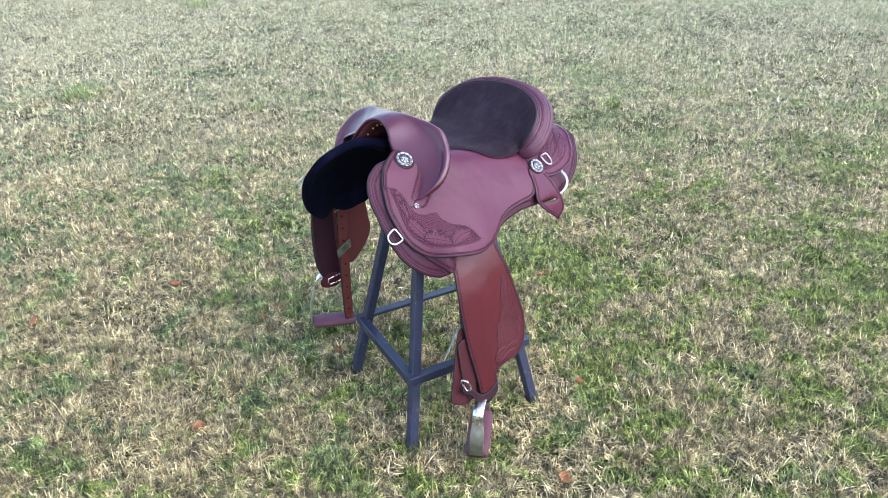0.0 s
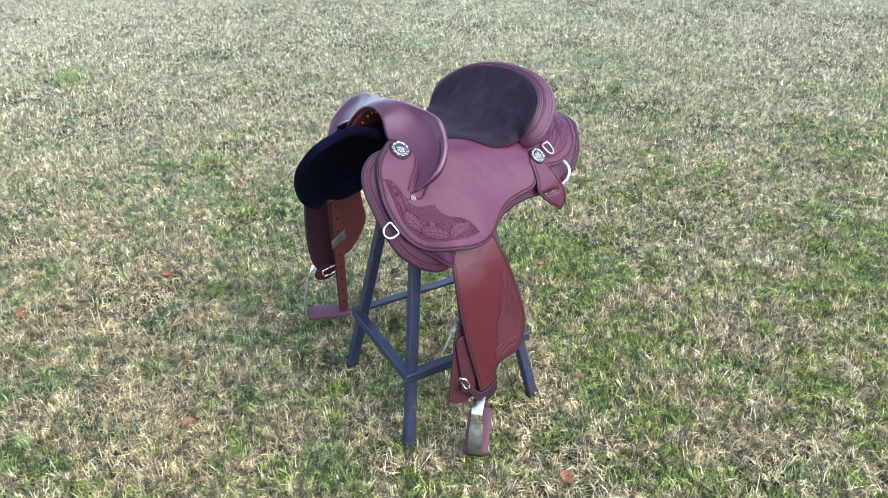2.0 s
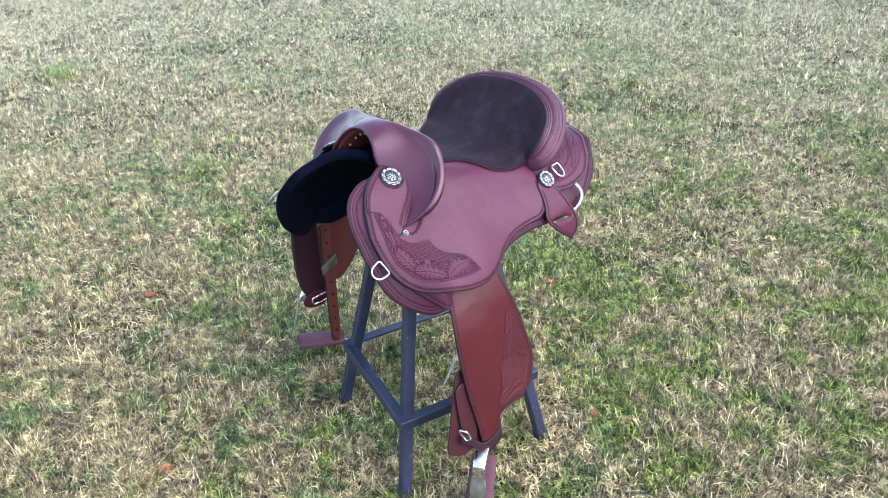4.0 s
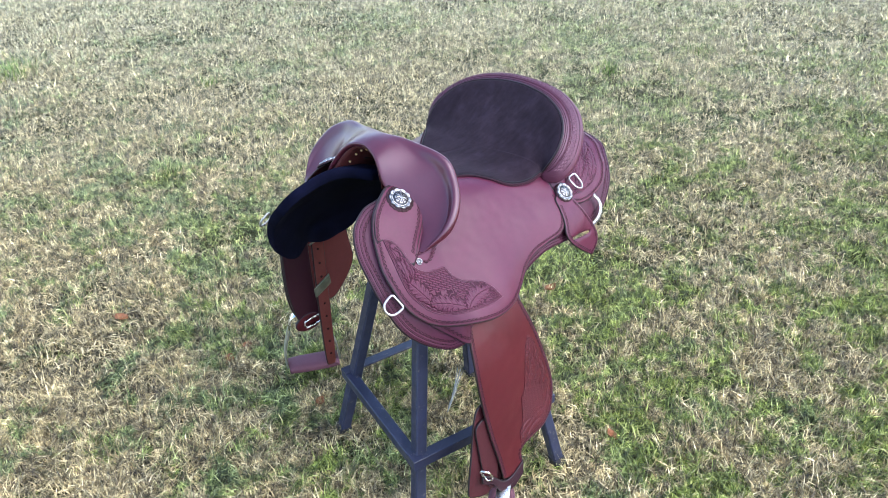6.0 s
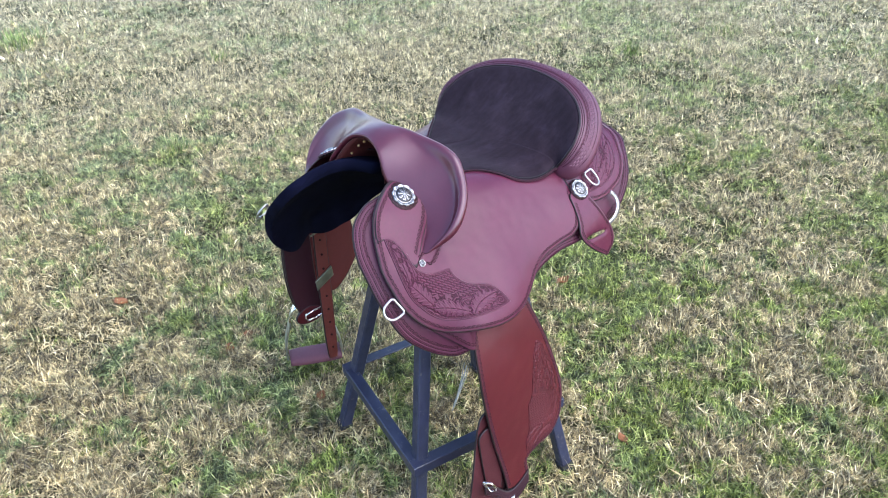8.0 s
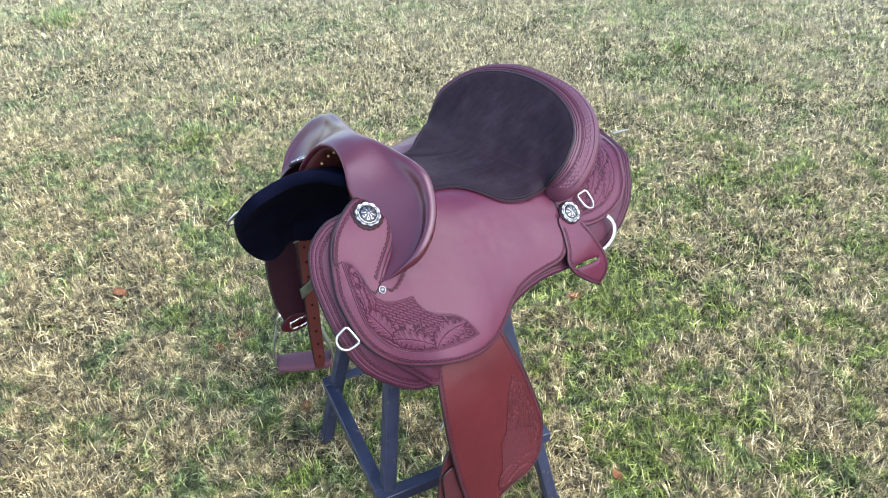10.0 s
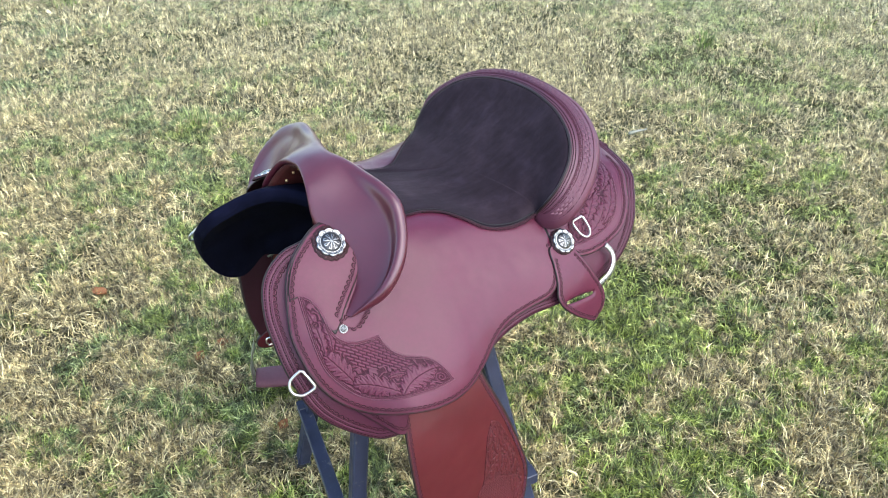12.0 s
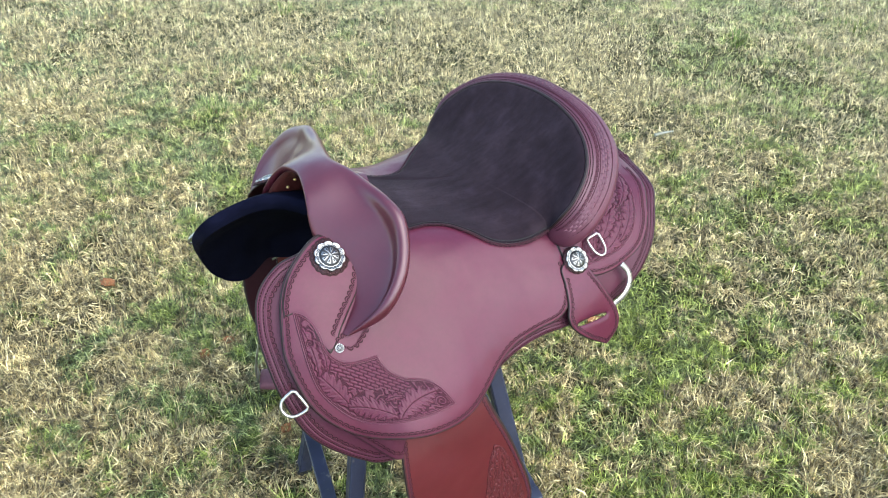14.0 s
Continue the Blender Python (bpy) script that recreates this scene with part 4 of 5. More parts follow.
def groove_line(curve, inset, surface, top, width=0.0012, height=0.0006, closed=True, keep=None):
    """A narrow raised bead along an outline."""
    inn = sides(curve) if closed else None
    if inn is None:
        t = np.gradient(curve, axis=0)
        t /= np.linalg.norm(t, axis=1)[:, None]
        inn = np.stack([-t[:, 1], t[:, 0]], 1)
    c = curve + inn * inset
    ok = np.array([keep(q) for q in c]) if keep is not None else np.ones(len(c), bool)
    n = len(c)
    pts = np.concatenate([c - inn * width / 2, c, c + inn * width / 2])
    hs = np.concatenate([np.zeros(n), np.full(n, height), np.zeros(n)])
    faces = []
    for i in range(n if closed else n - 1):
        j = (i + 1) % n
        if ok[i] and ok[j]:
            faces += [[i, j, n + j, n + i], [n + i, n + j, 2 * n + j, 2 * n + i]]
    return relief_mesh([(pts, hs, faces)], surface, top)


def outline_param(poly, pts):
    """Distance from a closed outline and the way along it at the nearest place."""
    best, way, run = np.full(len(pts), 9.0), np.zeros(len(pts)), 0.0
    for a, b in zip(poly, np.roll(poly, -1, 0)):
        ab = b - a
        t = np.clip(((pts - a) @ ab) / max(ab @ ab, 1e-12), 0, 1)
        d = np.linalg.norm(pts - a - t[:, None] * ab, axis=1)
        hit = d < best
        best[hit], way[hit] = d[hit], run + t[hit] * np.linalg.norm(ab)
        run += np.linalg.norm(ab)
    return best, way


def leaf_relief(pts, a, c, b, width, lobes):
    """An oak leaf on a bowed midrib from stalk a by c to tip b: height and cover at each place."""
    t = np.linspace(0, 1, 70)[:, None]
    mid = (1 - t) ** 2 * np.array(a) + 2 * t * (1 - t) * np.array(c) + t * t * np.array(b)
    tan = np.gradient(mid, axis=0)
    tan /= np.linalg.norm(tan, axis=1)[:, None]
    length = np.linalg.norm(np.diff(mid, axis=0), axis=1).sum()
    d = pts[:, None, :] - mid[None]
    k = (d ** 2).sum(2).argmin(1)
    e = d[np.arange(len(pts)), k]
    y = e[:, 0] * tan[k, 1] - e[:, 1] * tan[k, 0]
    over = (e * tan[k]).sum(1)
    x = k / 69 - 0.62 * np.abs(y) / length
    env = np.sin(math.pi * np.clip(0.05 + 0.95 * x, 0, 1)) ** 0.55
    wave = np.abs(np.cos(math.pi * lobes * x + np.where(y > 0, 0.5, 0.0)))
    w = width * env * (0.46 + 0.54 * wave ** 0.8)
    inn = np.where((np.abs(over) < 0.0012) & (x > -0.1), w - np.abs(y), -1.0)
    cover = inn > 0
    high = 0.0017 * smooth01(inn / 0.0016) + 0.0005 * (1 - np.abs(y) / width)
    high -= 0.0013 * np.exp(-(y / 0.0007) ** 2)
    high -= 0.0007 * wave ** 10 * smooth01((np.abs(y) - 0.0006) / 0.001) * smooth01(inn / 0.001)
    return np.where(cover, high, 0.0), cover & (np.abs(y) > 0.0006), np.where((np.abs(over) < 0.002) & (x > -0.15), w - np.abs(y), -1.0) > -0.0016


def weave_relief(pts, poly, angle, size):
    """Basket-weave stamps: short pads in staggered rows inside an outline."""
    ca, sa = math.cos(angle), math.sin(angle)
    u, v = pts[:, 0] * ca + pts[:, 1] * sa, -pts[:, 0] * sa + pts[:, 1] * ca
    row = np.floor(v / size[1])
    fu, fv = np.abs((u / size[0] + 0.5 * (row % 2)) % 1 - 0.5), np.abs(v / size[1] % 1 - 0.5)
    pad = smooth01((0.47 - fu) / 0.12) * smooth01((0.44 - fv) / 0.22)
    cover = inside(poly, pts)
    return np.where(cover, 0.0012 * pad, 0.0), cover & (pad > 0.25), cover


def curl_relief(pts, centre, r, turns, start):
    """A carved curl that winds inwards."""
    d = pts - np.array(centre)
    rad, ang = np.linalg.norm(d, axis=1), np.arctan2(d[:, 1], d[:, 0]) - start
    high = np.zeros(len(pts))
    for k in range(3):
        g = ang % (2 * math.pi) + 2 * math.pi * k
        want = r * (1 - 0.85 * g / (turns * 2 * math.pi))
        high = np.maximum(high, np.where(g < turns * 2 * math.pi, 0.0016 * smooth01(1 - np.abs(rad - want) / (0.16 * r)), 0))
    return high, high > 0.0004, rad < 1.1 * r


def tooled_panel(poly, surface, top, res, leaves=(), weaves=(), curls=(), beads=True):
    """Carved leather inside an outline: stippled ground, leaves, basket weave, curls, and a beaded frame."""
    def carve(p):
        d, way = outline_param(poly, p)
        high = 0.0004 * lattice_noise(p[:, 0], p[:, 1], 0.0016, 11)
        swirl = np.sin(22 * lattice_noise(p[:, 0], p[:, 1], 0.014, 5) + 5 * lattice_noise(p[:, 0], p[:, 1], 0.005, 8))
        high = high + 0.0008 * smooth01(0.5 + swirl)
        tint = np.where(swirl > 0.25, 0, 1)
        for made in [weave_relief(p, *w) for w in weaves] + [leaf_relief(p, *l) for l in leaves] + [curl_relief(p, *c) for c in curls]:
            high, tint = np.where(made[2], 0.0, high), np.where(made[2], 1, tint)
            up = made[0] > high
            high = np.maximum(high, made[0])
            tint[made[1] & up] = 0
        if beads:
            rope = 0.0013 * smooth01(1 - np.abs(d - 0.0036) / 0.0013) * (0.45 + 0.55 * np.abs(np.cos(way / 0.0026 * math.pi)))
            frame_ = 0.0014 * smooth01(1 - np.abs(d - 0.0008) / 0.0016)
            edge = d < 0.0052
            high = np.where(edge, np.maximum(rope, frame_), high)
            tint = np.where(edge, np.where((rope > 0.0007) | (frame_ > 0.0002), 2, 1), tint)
        return high, tint
    return sheet(poly, surface, top, 0.001, res, 0.0006, relief=lambda p: carve(p)[0], paint=lambda p: carve(p)[1])


def plan(*groups):
    """Leaves given along the saddle and in rows: stalk, bow, tip, half width, lobes."""
    return [((a[0], a[1] * ROW), (c[0], c[1] * ROW), (b[0], b[1] * ROW), w, n) for a, c, b, w, n in groups]


def basket(poly, angle, surface, top, size=(0.0098, 0.0044), height=0.0011):
    """Basket-weave stamps: short raised pads in staggered rows, filling an outline."""
    ca, sa = math.cos(angle), math.sin(angle)
    R = np.array([[ca, -sa], [sa, ca]])
    lo, hi = (poly @ R).min(0), (poly @ R).max(0)
    items = []
    row = 0
    y = lo[1]
    while y < hi[1]:
        x = lo[0] + (row % 2) * size[0] / 2
        while x < hi[0]:
            c = R @ np.array([x, y])
            if inside(poly, c[None])[0] and edge_distance(poly, c[None])[0] > 0.0022:
                l, w = size[0] * 0.46, size[1] * 0.42
                pts, hs = [], []
                for fx, fy, h in ((-1, -1, 0), (1, -1, 0), (1, 1, 0), (-1, 1, 0), (-0.8, -0.6, 1), (0.8, -0.6, 1), (0.8, 0.6, 1), (-0.8, 0.6, 1)):
                    pts.append(R @ np.array([x + fx * l, y + fy * w]))
                    hs.append(h * height)
                items.append((pts, hs, [[0, 1, 5, 4], [1, 2, 6, 5], [2, 3, 7, 6], [3, 0, 4, 7], [4, 5, 6, 7]]))
            x += size[0]
        y += size[1]
        row += 1
    return relief_mesh(items, surface, top)


def frame_on(surface, p, turn=0.0, off=0.0):
    """A pose on a surface: z is its normal, x runs along the plan's direction turn (degrees)."""
    p = np.array(p, float)
    pos, n = surface(p[None])
    q = p + 0.002 * np.array([math.cos(radians(turn)), math.sin(radians(turn))])
    pos2, _ = surface(q[None])
    z = Vector(n[0])
    x = Vector(pos2[0] - pos[0])
    x = (x - z * x.dot(z)).normalized()
    y = z.cross(x)
    m = Matrix((x, y, z)).transposed().to_4x4()
    m.translation = Vector(pos[0]) + z * off
    return m


def concho(r, lobes, m):
    """A domed silver button: scalloped petals with a bright rim, a dark rope ring and an eight-rayed star on the dome."""
    bm = bmesh.new()
    rings = [0.0, 0.05, 0.11, 0.18, 0.26, 0.34, 0.42, 0.50, 0.57, 0.62, 0.66, 0.70, 0.74, 0.78, 0.83, 0.88, 0.93, 0.97, 1.0, 1.0]
    seg = 120
    petal = lambda g: abs(math.cos(lobes * g / 2))
    vs = []
    for i, q in enumerate(rings):
        row = []
        for k in range(seg):
            g = 2 * math.pi * k / seg
            rad = r * q * (1 + (0.14 * petal(g) ** 0.7 - 0.09) * max(0, (q - 0.5) * 2) ** 1.5)
            h = 0.05 * r
            if q < 0.64:
                h += 0.26 * r * math.sqrt(max(0, 1 - (q / 0.68) ** 2)) + 0.035 * r * math.cos(8 * g) * min(q / 0.15, 1) * (1 - q / 0.66)
            elif q < 0.72:
                h += 0.05 * r * (1 + 0.5 * math.cos(30 * g))
            else:
                h += 0.06 * r * math.sin(math.pi * (q - 0.72) / 0.28) * (0.4 + petal(g)) + (0.05 * r if 0.9 < q < 0.99 else 0)
            if i == len(rings) - 1:
                h = -0.02 * r
            row.append(bm.verts.new(m @ Vector((rad * math.cos(g), rad * math.sin(g), h))))
        vs.append(row)
    for i in range(len(vs) - 1):
        for k in range(seg):
            f = bm.faces.new((vs[i][k], vs[i][(k + 1) % seg], vs[i + 1][(k + 1) % seg], vs[i + 1][k]))
            g = 2 * math.pi * (k + 0.5) / seg
            q = (rings[i] + rings[i + 1]) / 2
            star, leaf = math.cos(8 * g), petal(g)
            if (0.14 < q < 0.56 and star < -0.1 - 0.5 * (q - 0.2)) or (0.36 < q < 0.46 and star > 0.7) or (0.58 < q < 0.72 and math.cos(30 * g) < 0.75) or (0.74 < q < 0.78 and leaf > 0.3) or (0.83 < q < 0.88 and 0.35 < leaf < 0.93) or (0.72 < q < 0.93 and leaf < 0.2):
                f.material_index = 1
    bmesh.ops.remove_doubles(bm, verts=bm.verts, dist=1e-6)
    bmesh.ops.recalc_face_normals(bm, faces=bm.faces)
    return bm


def rosette(r, lobes, m):
    """The scalloped leather washer under a concho."""
    bm = bmesh.new()
    seg = 90
    top = [bm.verts.new(m @ Vector((r * (1 + 0.07 * abs(math.cos(lobes * k / seg * math.pi))) * math.cos(2 * math.pi * k / seg), r * (1 + 0.07 * abs(math.cos(lobes * k / seg * math.pi))) * math.sin(2 * math.pi * k / seg), 0.0012))) for k in range(seg)]
    low = [bm.verts.new(v.co - (m.to_3x3() @ Vector((0, 0, 0.003)))) for v in top]
    bm.faces.new(top)
    for k in range(seg):
        bm.faces.new((top[k], top[(k + 1) % seg], low[(k + 1) % seg], low[k]))
    for k in range(lobes):
        g = 2 * math.pi * k / lobes
        bmesh.ops.create_uvsphere(bm, u_segments=8, v_segments=5, radius=0.055 * r, matrix=m @ Matrix.Translation((0.94 * r * math.cos(g), 0.94 * r * math.sin(g), 0.0012)) @ Matrix.Diagonal((1, 1, 0.6, 1)))
    bmesh.ops.recalc_face_normals(bm, faces=bm.faces)
    return bm


def dee_ring(m, width, depth, r):
    """A D-shaped ring: straight bar along x, bow towards y."""
    pts = [(-width / 2 + 0.003, 0), (0, 0), (width / 2 - 0.003, 0), (width / 2, 0.003)]
    for k in range(1, 16):
        g = math.pi * k / 16
        pts.append((width / 2 * math.cos(g) * (1.06 if 2 < k < 14 else 1), 0.004 + (depth - 0.004) * math.sin(g) ** 0.8))
    pts.append((-width / 2, 0.003))
    return tube([m @ Vector((x, y, r)) for x, y in pts], r, 8, True)


FLAP = K((-0.192, 5.55), (-0.181, 5.86), (-0.1645, 6.2), (-0.1447, 6.59), (-0.128, 6.86), (-0.116, 6.92), (-0.103, 6.6), (-0.102, 5.8), (-0.15, 5.4))
for side in (-1, 1):
    f, under = drape(side), under_fender(side)
    skirt, jockey, rear, tab, ear = FLANK[side]
    sk, jk = skirt_line(side, 0.004), spline(JOCKEY if side < 0 else FAR_JOCKEY, True, 0.004, corners=(20, 29))
    er, rj, tb, pn = spline(EAR if side < 0 else FAR_EAR, True, 0.004, corners=(4, 8)), spline(REAR, True, 0.004, corners=(8, 9)), spline(TAB, True, 0.003, corners=(6,)), spline(PANEL, True, 0.004, corners=(0, 8, 15))
    ear_poly = er
    lift = lambda p: np.where(inside(ear_poly, p), 0.0013, 0.0001)
    low = lambda p: p[1] > (0.15 if p[0] > 0.3 else 1.4) * ROW
    for inset in (0.0050, 0.0112):
        part("stitching", stitch_row(sk, inset, under, -0.0135, keep=low), SUNK, skirt, "double row of dark thread")
    part("ridge", groove_line(sk, 0.0081, under, -0.0135, 0.0034, 0.0010, keep=low), SKIRTHIDE, skirt)
    part("ridge", groove_line(sk, 0.0142, under, -0.0135, 0.0022, 0.0008, keep=low), SKIRTHIDE, skirt)
    part("stamped_border", stamped_border(sk, 0.0162, under, -0.0134, keep=low), BORDER, skirt)
    part("stamped_border", stamped_border(jk, 0.0072, f, lift, keep=lambda p: p[0] < -0.13 or p[1] > 2.9 * ROW), BORDER, jockey)
    part("edge_groove", groove_line(jk, 0.0036, f, lift, 0.0012, 0.0003, keep=lambda p: p[0] < -0.13 or p[1] > 2.9 * ROW), EDGE, jockey)
    part("stamped_border", stamped_border(er, 0.0062, f, 0.0013, 0.0088, keep=lambda p: p[0] > -0.168 and p[1] < 3.7 * ROW and p[1] > 1.75 * ROW), BORDER, ear)
    if side < 0:
        tip = spline(K((-0.148, 3.62), (-0.162, 3.78), (-0.146, 3.86), (-0.128, 3.6), (-0.112, 3.3)), False, 0.003)
        part("stamped_border", stamped_border(tip, 0.0, f, 0.0012, 0.0085, closed=False, flip=1), BORDER, jockey)
    part("stamped_border", stamped_border(rj, 0.0072, f, -0.0009, keep=lambda p: p[1] > 0.6 * ROW and p[0] > 0.225), BORDER, rear)
    part("edge_groove", groove_line(rj, 0.0145, f, -0.0009, 0.0014, 0.0005, keep=lambda p: p[1] > 0.6 * ROW and p[0] > 0.235), TOOLED, rear)
    part("stamped_border", stamped_border(tb, 0.0048, f, 0.0031, 0.0085, keep=lambda p: p[1] > 3.45 * ROW), BORDER, tab)
    fl = spline(FLAP, True, 0.004)
    flap = part("rigging_flap", sheet(fl, under, -0.0088, 0.004, 0.009, 0.002), [SKIRTHIDE, EDGE, RAW], saddle, "small leather flap under the seat jockey")
    part("stamped_border", stamped_border(fl, 0.007, under, -0.0087, keep=lambda p: -0.176 < p[0] < -0.11), BORDER, flap)

    if side < 0:
        # tooled corner: leaves along the lower edge and up the front, basket weave above, a curl at the rear tip
        bs = spline(K((-0.1876, 4.05), (-0.171, 4.20), (-0.1557, 4.28), (-0.136, 4.20), (-0.1165, 4.12), (-0.113, 4.30), (-0.103, 4.49), (-0.083, 4.62), (-0.100, 4.98), (-0.1226, 4.80), (-0.1458, 4.86), (-0.1612, 4.78), (-0.1722, 4.50), (-0.1865, 4.33)), True, 0.004)
        leaves = plan(((-0.166, 5.22), (-0.178, 4.88), (-0.1985, 4.42), 0.0150, 6), ((-0.109, 5.54), (-0.138, 5.20), (-0.170, 5.20), 0.0165, 7), ((-0.109, 5.58), (-0.090, 5.08), (-0.052, 4.87), 0.0165, 7), ((-0.1985, 4.42), (-0.1955, 3.95), (-0.2035, 3.35), 0.0100, 5),
                      ((-0.187, 4.35), (-0.182, 4.10), (-0.1885, 3.72), 0.0060, 4), ((-0.205, 4.75), (-0.2075, 4.45), (-0.205, 4.05), 0.0055, 4), ((-0.150, 5.60), (-0.168, 5.52), (-0.186, 5.08), 0.0050, 4), ((-0.094, 5.62), (-0.070, 5.50), (-0.046, 5.36), 0.0065, 5), ((-0.122, 5.10), (-0.112, 5.00), (-0.100, 5.02), 0.0060, 3))
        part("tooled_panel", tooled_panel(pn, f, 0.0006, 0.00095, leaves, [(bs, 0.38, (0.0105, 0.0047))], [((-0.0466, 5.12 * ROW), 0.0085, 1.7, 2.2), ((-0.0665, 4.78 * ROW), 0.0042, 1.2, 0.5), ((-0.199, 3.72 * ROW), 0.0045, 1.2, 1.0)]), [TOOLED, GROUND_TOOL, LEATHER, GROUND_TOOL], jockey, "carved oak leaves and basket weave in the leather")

    # tooling of the rear jockey
    rp = spline(K((0.250, 3.28), (0.283, 3.26), (0.320, 3.10), (0.353, 2.68), (0.376, 2.02), (0.390, 1.3), (0.398, 0.7), (0.36, 0.7), (0.30, 1.5), (0.258, 2.4), (0.243, 3.0)), True, 0.004, corners=(0, 6, 7))
    leaves = plan(((0.262, 3.20), (0.318, 2.95), (0.342, 2.15), 0.0165, 7), ((0.325, 2.80), (0.366, 2.20), (0.378, 1.25), 0.0150, 7), ((0.285, 2.70), (0.315, 2.20), (0.340, 1.50), 0.0130, 6), ((0.262, 3.00), (0.275, 2.60), (0.282, 2.00), 0.0100, 5), ((0.352, 1.70), (0.376, 1.30), (0.388, 0.80), 0.0100, 5), ((0.315, 1.9), (0.34, 1.4), (0.365, 0.95), 0.0110, 5))
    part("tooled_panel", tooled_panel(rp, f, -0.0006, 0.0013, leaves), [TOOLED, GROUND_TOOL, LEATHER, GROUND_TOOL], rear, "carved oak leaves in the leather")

    # hardware
    for p, r, off, lob in (((-0.1385, 1.90 * ROW), 0.0215, 0.0024, 10), ((0.2268, 3.00 * ROW), 0.0195, 0.006, 10)):
        m = frame_on(f, p, 20, off)
        if side > 0:
            m = m @ Matrix.Diagonal((1, 1, 1, 1))
        c = part("concho", concho(r, lob, m), [CONCHO, ANTIQUE], saddle, "round scalloped silver concho")
        part("rosette", rosette(r * (1.22 if p[0] < 0 else 1.08), 18, frame_on(f, p, 0, off - 0.002)), WASHER, c, "dark leather washer")
    m = frame_on(f, (-0.163, 3.9 * ROW), 0, 0.002)
    if side < 0:
        part("screw", concho(0.0062, 12, m), [CONCHO, ANTIQUE], saddle, "small round silver screw")
    m = frame_on(f, (-0.2275, 4.80 * ROW), 65, 0.000)
    if side < 0:
        m = m @ Matrix.Diagonal((1, 1, 1, 1))
    bow = (m.to_3x3() @ Vector((0, 1, 0))).x
    if bow > 0:
        m = m @ Matrix.Rotation(math.pi, 4, "Z")
    part("dee_ring", dee_ring(m, 0.033, 0.030, 0.0022), RINGMETAL, saddle, "nickel D-ring on the front skirt")
    m = frame_on(f, (0.268, 2.46 * ROW), -12, 0.006)
    if (m.to_3x3() @ Vector((0, 1, 0))).z > 0:
        m = m @ Matrix.Rotation(math.pi, 4, "Z")
    part("dee_ring", dee_ring(m, 0.026, 0.034, 0.0019), RINGMETAL, saddle, "nickel D-ring below the cantle")
    arc = spline(K((0.312, 3.60), (0.3225, 3.98), (0.321, 4.36), (0.306, 4.68), (0.278, 4.88)), False, 0.003)
    w = np.interp(np.linspace(0, 1, len(arc)), [0, 0.5, 1], [0.0045, 0.0055, 0.004])
    pos, nrm = f(arc)
    ring = part("rigging_ring", tube([p + n * 0.001 for p, n in zip(pos, nrm)], list(w), 10, False, flat=0.45, up=nrm[len(nrm) // 2]), RINGMETAL, saddle, "engraved silver rigging ring")
    for off in (-0.0024, 0.0, 0.0024):
        part("engraving", groove_line(arc, off, f, 0.0030, 0.0007, 0.0006, closed=False), ANTIQUE, ring)


# ---- trim of the seat and the cantle ----
def seat_trim():
    low = spline(SEAT_EDGE, False, 0.003) * np.array([1, -1])

    def near(p):
        n = np.tile(np.array([0, -0.35, 0.93]), (len(p), 1))
        return np.column_stack([p, edge_height(p)]), n

    def far(p):
        n = np.tile(np.array([0, 0.35, 0.93]), (len(p), 1))
        return np.column_stack([p, height_at(p[:, 0], p[:, 1]) + 0.006]), n
    for surf, low in ((near, low), (far, spline(SEAT_FAR, False, 0.003))):
        part("scalloped_trim", stamped_border(low, 0.0, surf, 0.0032, 0.0068, closed=False, flip=-1), STAMPED, saddle, "dark scalloped edge of the suede")
        part("stitching", stitch_row(low, 0.0035, surf, 0.0046, 0.004, closed=False), THREAD, saddle)


seat_trim()
CA, CB = cantle_lines()
CD = np.concatenate([[0], np.cumsum(np.linalg.norm(np.diff((CA + CB) / 2, axis=0), axis=1))])


def cantle_surface(p):
    """Plan (length along the roll, 0..1 across as 0.05 m) to the face of the cantle roll."""
    a = np.stack([np.interp(p[:, 0], CD, CA[:, k]) for k in range(3)], 1)
    b = np.stack([np.interp(p[:, 0], CD, CB[:, k]) for k in range(3)], 1)
    t = np.clip(p[:, 1] / 0.05, 0, 1)[:, None]
    o = b - a
    o /= np.linalg.norm(o, axis=1)[:, None]
    n = np.array([0, 0, 1.0]) - o * o[:, 2:3]
    n /= np.linalg.norm(n, axis=1)[:, None]
    return a + (b - a) * t + n * 0.006 * np.sin(np.pi * np.minimum(t * 0.9, 1)), n


